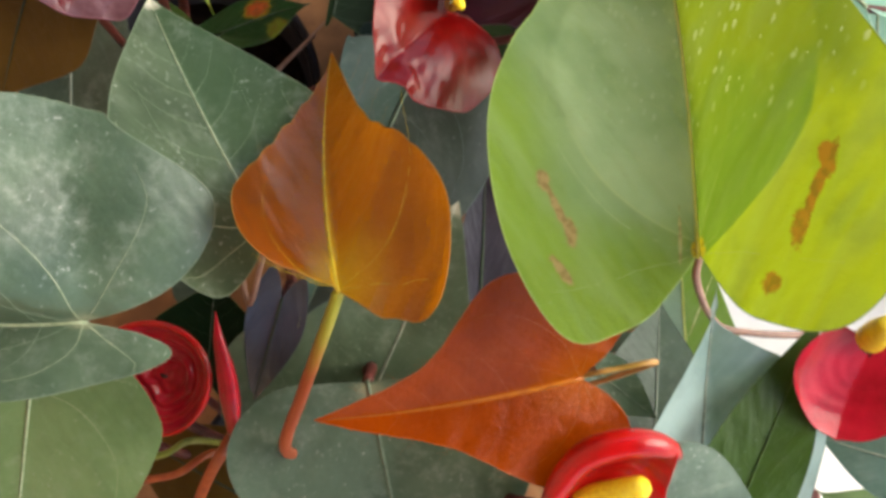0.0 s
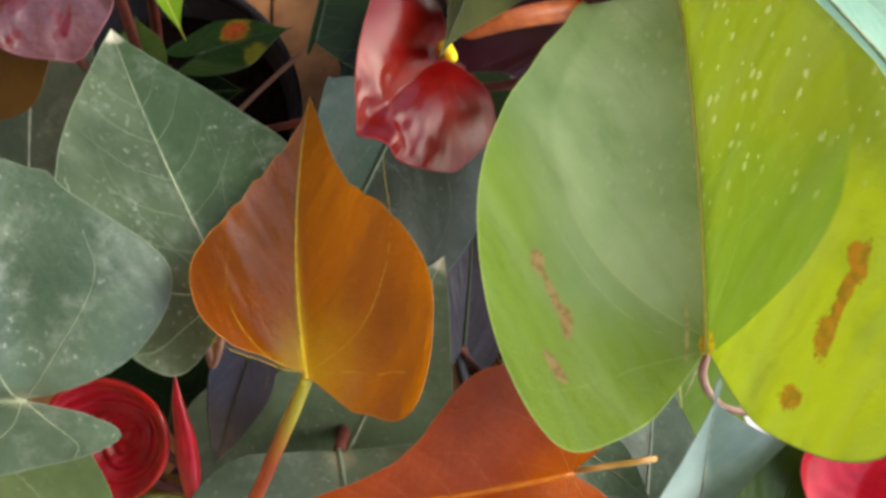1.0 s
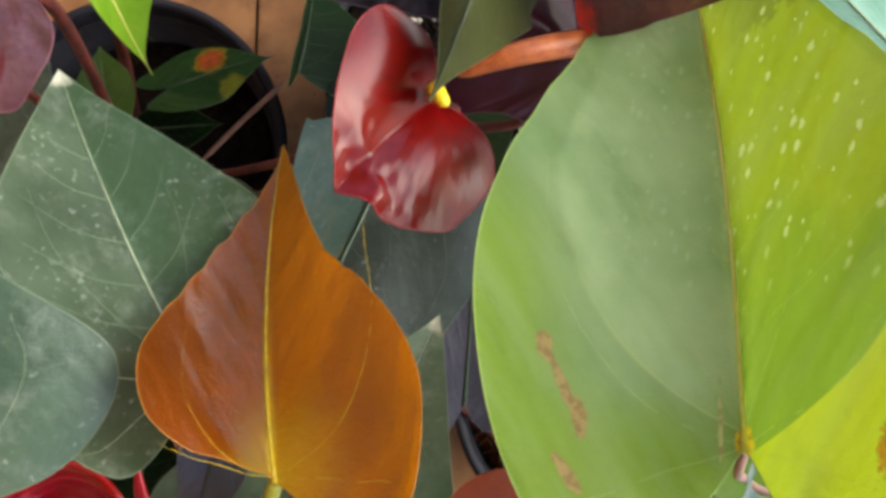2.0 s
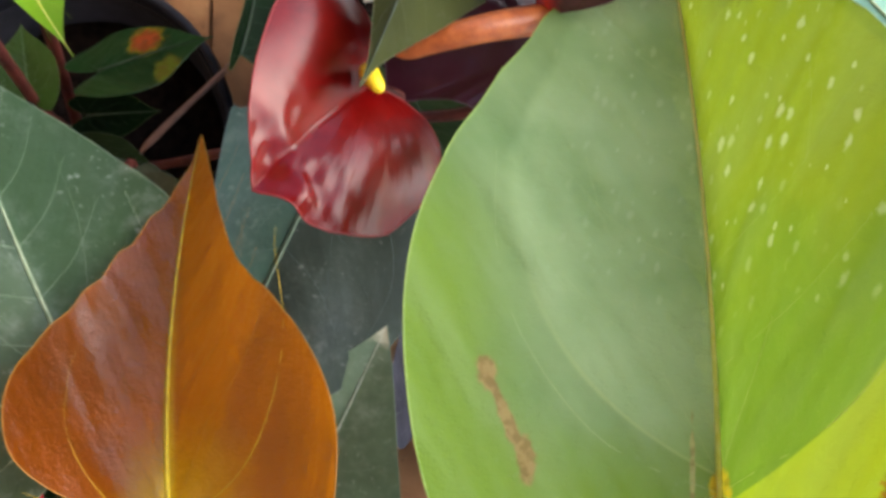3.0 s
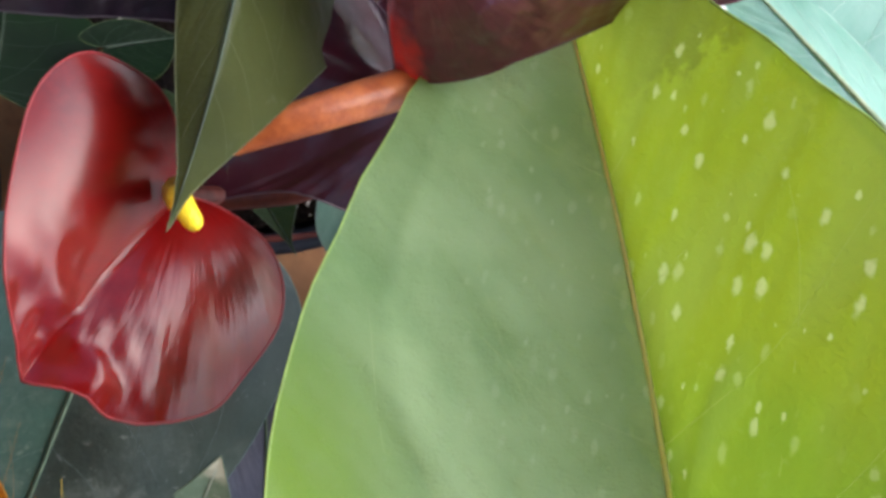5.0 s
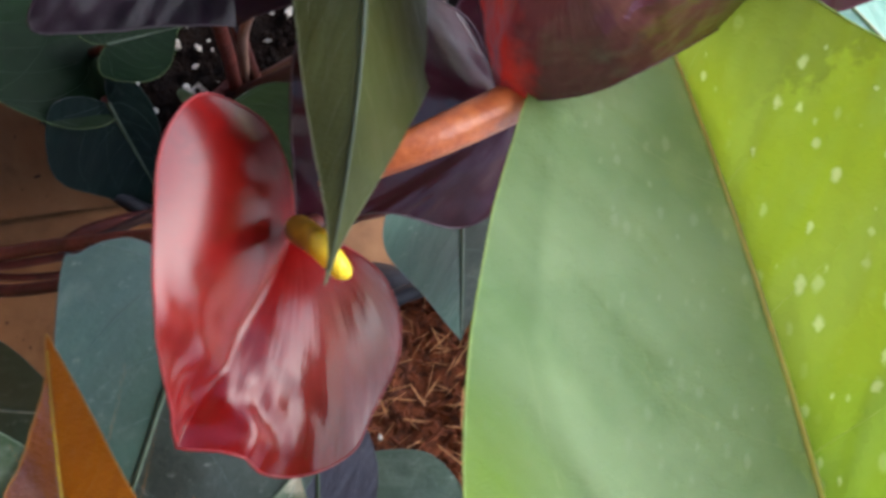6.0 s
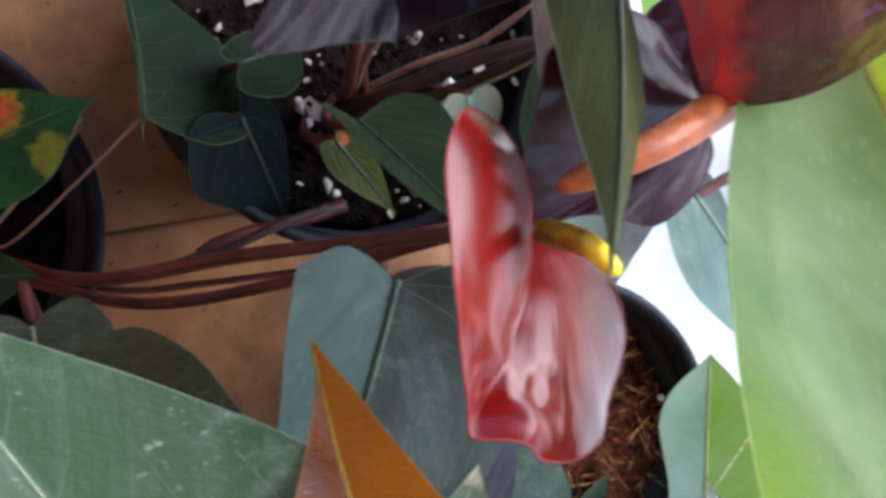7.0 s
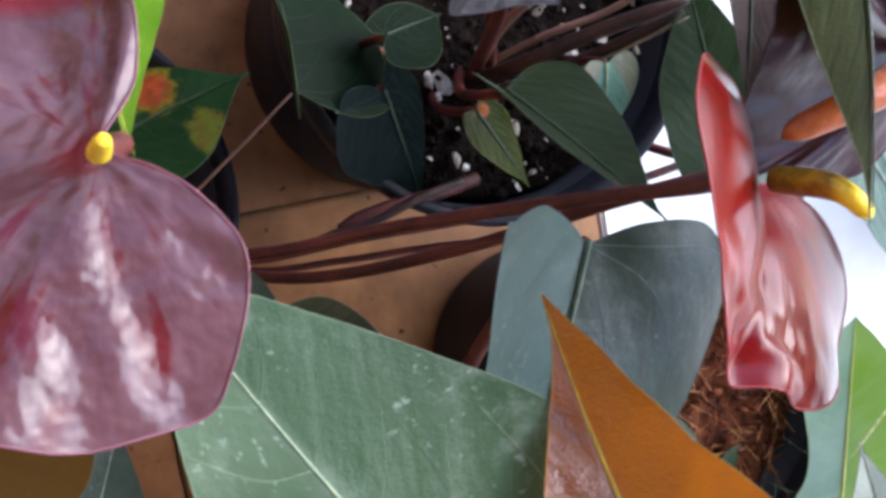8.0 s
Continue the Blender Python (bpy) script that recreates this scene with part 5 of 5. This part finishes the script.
stem("centre", ((0.0229, 0.4566, 0.1400), (0.0049, 0.4545, 0.1450), (-0.0164, 0.4534, 0.1500), (-0.0359, 0.4500, 0.1500)), 0.0026, STALK, "reddish brown sheath")
stem("centre", ((0.0139, 0.4576, 0.1500), (-0.0043, 0.4550, 0.1530), (-0.0222, 0.4500, 0.1520), (-0.0444, 0.4473, 0.1480)), 0.0016, STALK_DARK, "torn dark brown sheath")
stem("centre", ((0.0331, 0.4940, 0.1250), (0.0275, 0.5044, 0.1600), (0.0219, 0.5129, 0.1900), (0.0147, 0.5230, 0.2200)), 0.0026, STALK, "brown upright stalk")
stem("centre", ((0.0374, 0.4977, 0.1250), (0.0326, 0.5078, 0.1600), (0.0303, 0.5137, 0.1900), (0.0342, 0.5228, 0.2200)), 0.0018, STALK_GREY, "thin upright pinkish stalk")
stem("centre", ((0.0284, 0.4921, 0.1250), (0.0418, 0.4962, 0.1600), (0.0624, 0.5020, 0.1800), (0.0876, 0.5065, 0.2000)), 0.0030, STALK_DARK, "dark leaning sheath")
stem("centre", ((0.0320, 0.4861, 0.1250), (0.0523, 0.4903, 0.1500), (0.0714, 0.4959, 0.1700), (0.0912, 0.5036, 0.1900)), 0.0024, STALK_DARK, "dark narrow leaning sheath")
stem("centre", ((0.0330, 0.4850, 0.1270), (0.0533, 0.4884, 0.1515), (0.0724, 0.4938, 0.1715), (0.0922, 0.5014, 0.1915)), 0.0007, STALK_PALE, "dry pale edge of a sheath")
stem("centre", ((0.0410, 0.4991, 0.1250), (0.0553, 0.5050, 0.1500), (0.0748, 0.5096, 0.1700), (0.0886, 0.5191, 0.1900)), 0.0014, STALK_GREY, "thin pale stalk")
stem("centre", ((0.0395, 0.4963, 0.1240), (0.0405, 0.4955, 0.1330), (0.0412, 0.4945, 0.1380)), 0.0026, STALK_GREEN, "small green shoot")
stem("left", ((0.1250, 0.4497, 0.1500), (0.0837, 0.4440, 0.1480), (0.0335, 0.4420, 0.1450), (-0.0249, 0.4430, 0.1350), (-0.0668, 0.4420, 0.1200), (-0.1000, 0.4500, 0.0900)), 0.0017, STALK, "long reddish brown stalk across the tiles")
stem("left", ((0.0398, 0.4290, 0.1300), (0.0061, 0.4330, 0.1280), (-0.0311, 0.4345, 0.1200), (-0.0638, 0.4370, 0.1100), (-0.1000, 0.4500, 0.0850)), 0.0014, STALK, "slender reddish brown stalk across the tiles")
stem("left", ((-0.0643, 0.5021, 0.1300), (-0.0834, 0.4852, 0.1250), (-0.1067, 0.4644, 0.1150)), 0.0014, STALK_GREY, "thin grey stalk over the empty pot")
stem("front", ((-0.0928, 0.2832, 0.2000), (-0.0968, 0.2721, 0.2200), (-0.1113, 0.2508, 0.2000), (-0.1291, 0.2247, 0.1500)), 0.003, STALK_RED, "orange-brown stalk")
stem("front", ((-0.0634, 0.2894, 0.2000), (-0.0814, 0.2860, 0.2100), (-0.0955, 0.2789, 0.2000), (-0.1138, 0.2506, 0.1400)), 0.0024, STALK_GREEN, "yellowish green stalk")
stem("front", ((-0.0852, 0.2666, 0.2000), (-0.0863, 0.2831, 0.2200), (-0.0921, 0.2888, 0.2000)), 0.0032, STALK_GREEN, "pale green new shoot")
stem("front", ((-0.1500, 0.2600, 0.2000), (-0.1310, 0.2649, 0.2050), (-0.1180, 0.2706, 0.2000), (-0.0950, 0.2600, 0.1500)), 0.0018, STALK_GREEN, "olive stalk under the curled flower")
stem("front", ((-0.1500, 0.2480, 0.1850), (-0.1274, 0.2534, 0.1950), (-0.1083, 0.2635, 0.1900), (-0.0850, 0.2500, 0.1300)), 0.0020, STALK_RED, "orange-brown stalk under the curled flower")

# ---- the rolled rim of the scarlet hood ----
arc = glide(((0.0476, 0.2575, 0.3520), (0.0511, 0.2698, 0.3600), (0.0592, 0.2808, 0.3660), (0.0700, 0.2858, 0.3700), (0.0810, 0.2867, 0.3710), (0.0898, 0.2848, 0.3680), (0.0956, 0.2810, 0.3600)), 8)
ends = len(arc) - 1
rim = new("rolled_rim", mesh_of("rolled_rim", tube(arc, [0.0012 + 0.0046 * math.sin(math.pi * min(1.0, 0.12 + 0.86 * i / ends)) ** 0.7 for i in range(ends + 1)], 12), MATS["scarlet"]))
rim.parent = hood
rim.matrix_parent_inverse = Matrix.Identity(4)

# ---- a red bud beside the curled flower ----
bud_line = glide(((-0.0894, 0.3358, 0.2920), (-0.0883, 0.3241, 0.2900), (-0.0861, 0.3091, 0.2840), (-0.0855, 0.2935, 0.2750), (-0.0868, 0.2802, 0.2620)), 8)
bud_long = len(bud_line) - 1
bud = new("bud", mesh_of("bud", tube(bud_line, [0.0003 + 0.0050 * math.sin(0.5 * math.pi * min(1.0, 1.5 * i / bud_long)) ** 1.3 * (1 - 0.45 * max(0.0, i / bud_long - 0.7) / 0.3) for i in range(bud_long + 1)], 12, flat=0.7), MATS["crimson"]))
tagged(hang(bud, "front"), "slender pointed red flower bud")

# ---- floor tiles ----
TILE_SIZE, JOINT = 0.30, 0.0016
rows = [(x0, mesh_of("tile", box(JOINT / 2, JOINT / 2, -0.006, wide - JOINT / 2, TILE_SIZE - JOINT / 2, 0.0, 0.0012), TILE, False)) for x0, wide in ((-0.648, 0.25), (-0.398, TILE_SIZE), (-0.098, 0.2415))]
for x0, slab in rows:
    for j in range(-11, 11):
        ob = new("tile", slab)
        ob.parent = floor
        ob.matrix_basis = pose(x0, 0.452 + j * TILE_SIZE, 0)
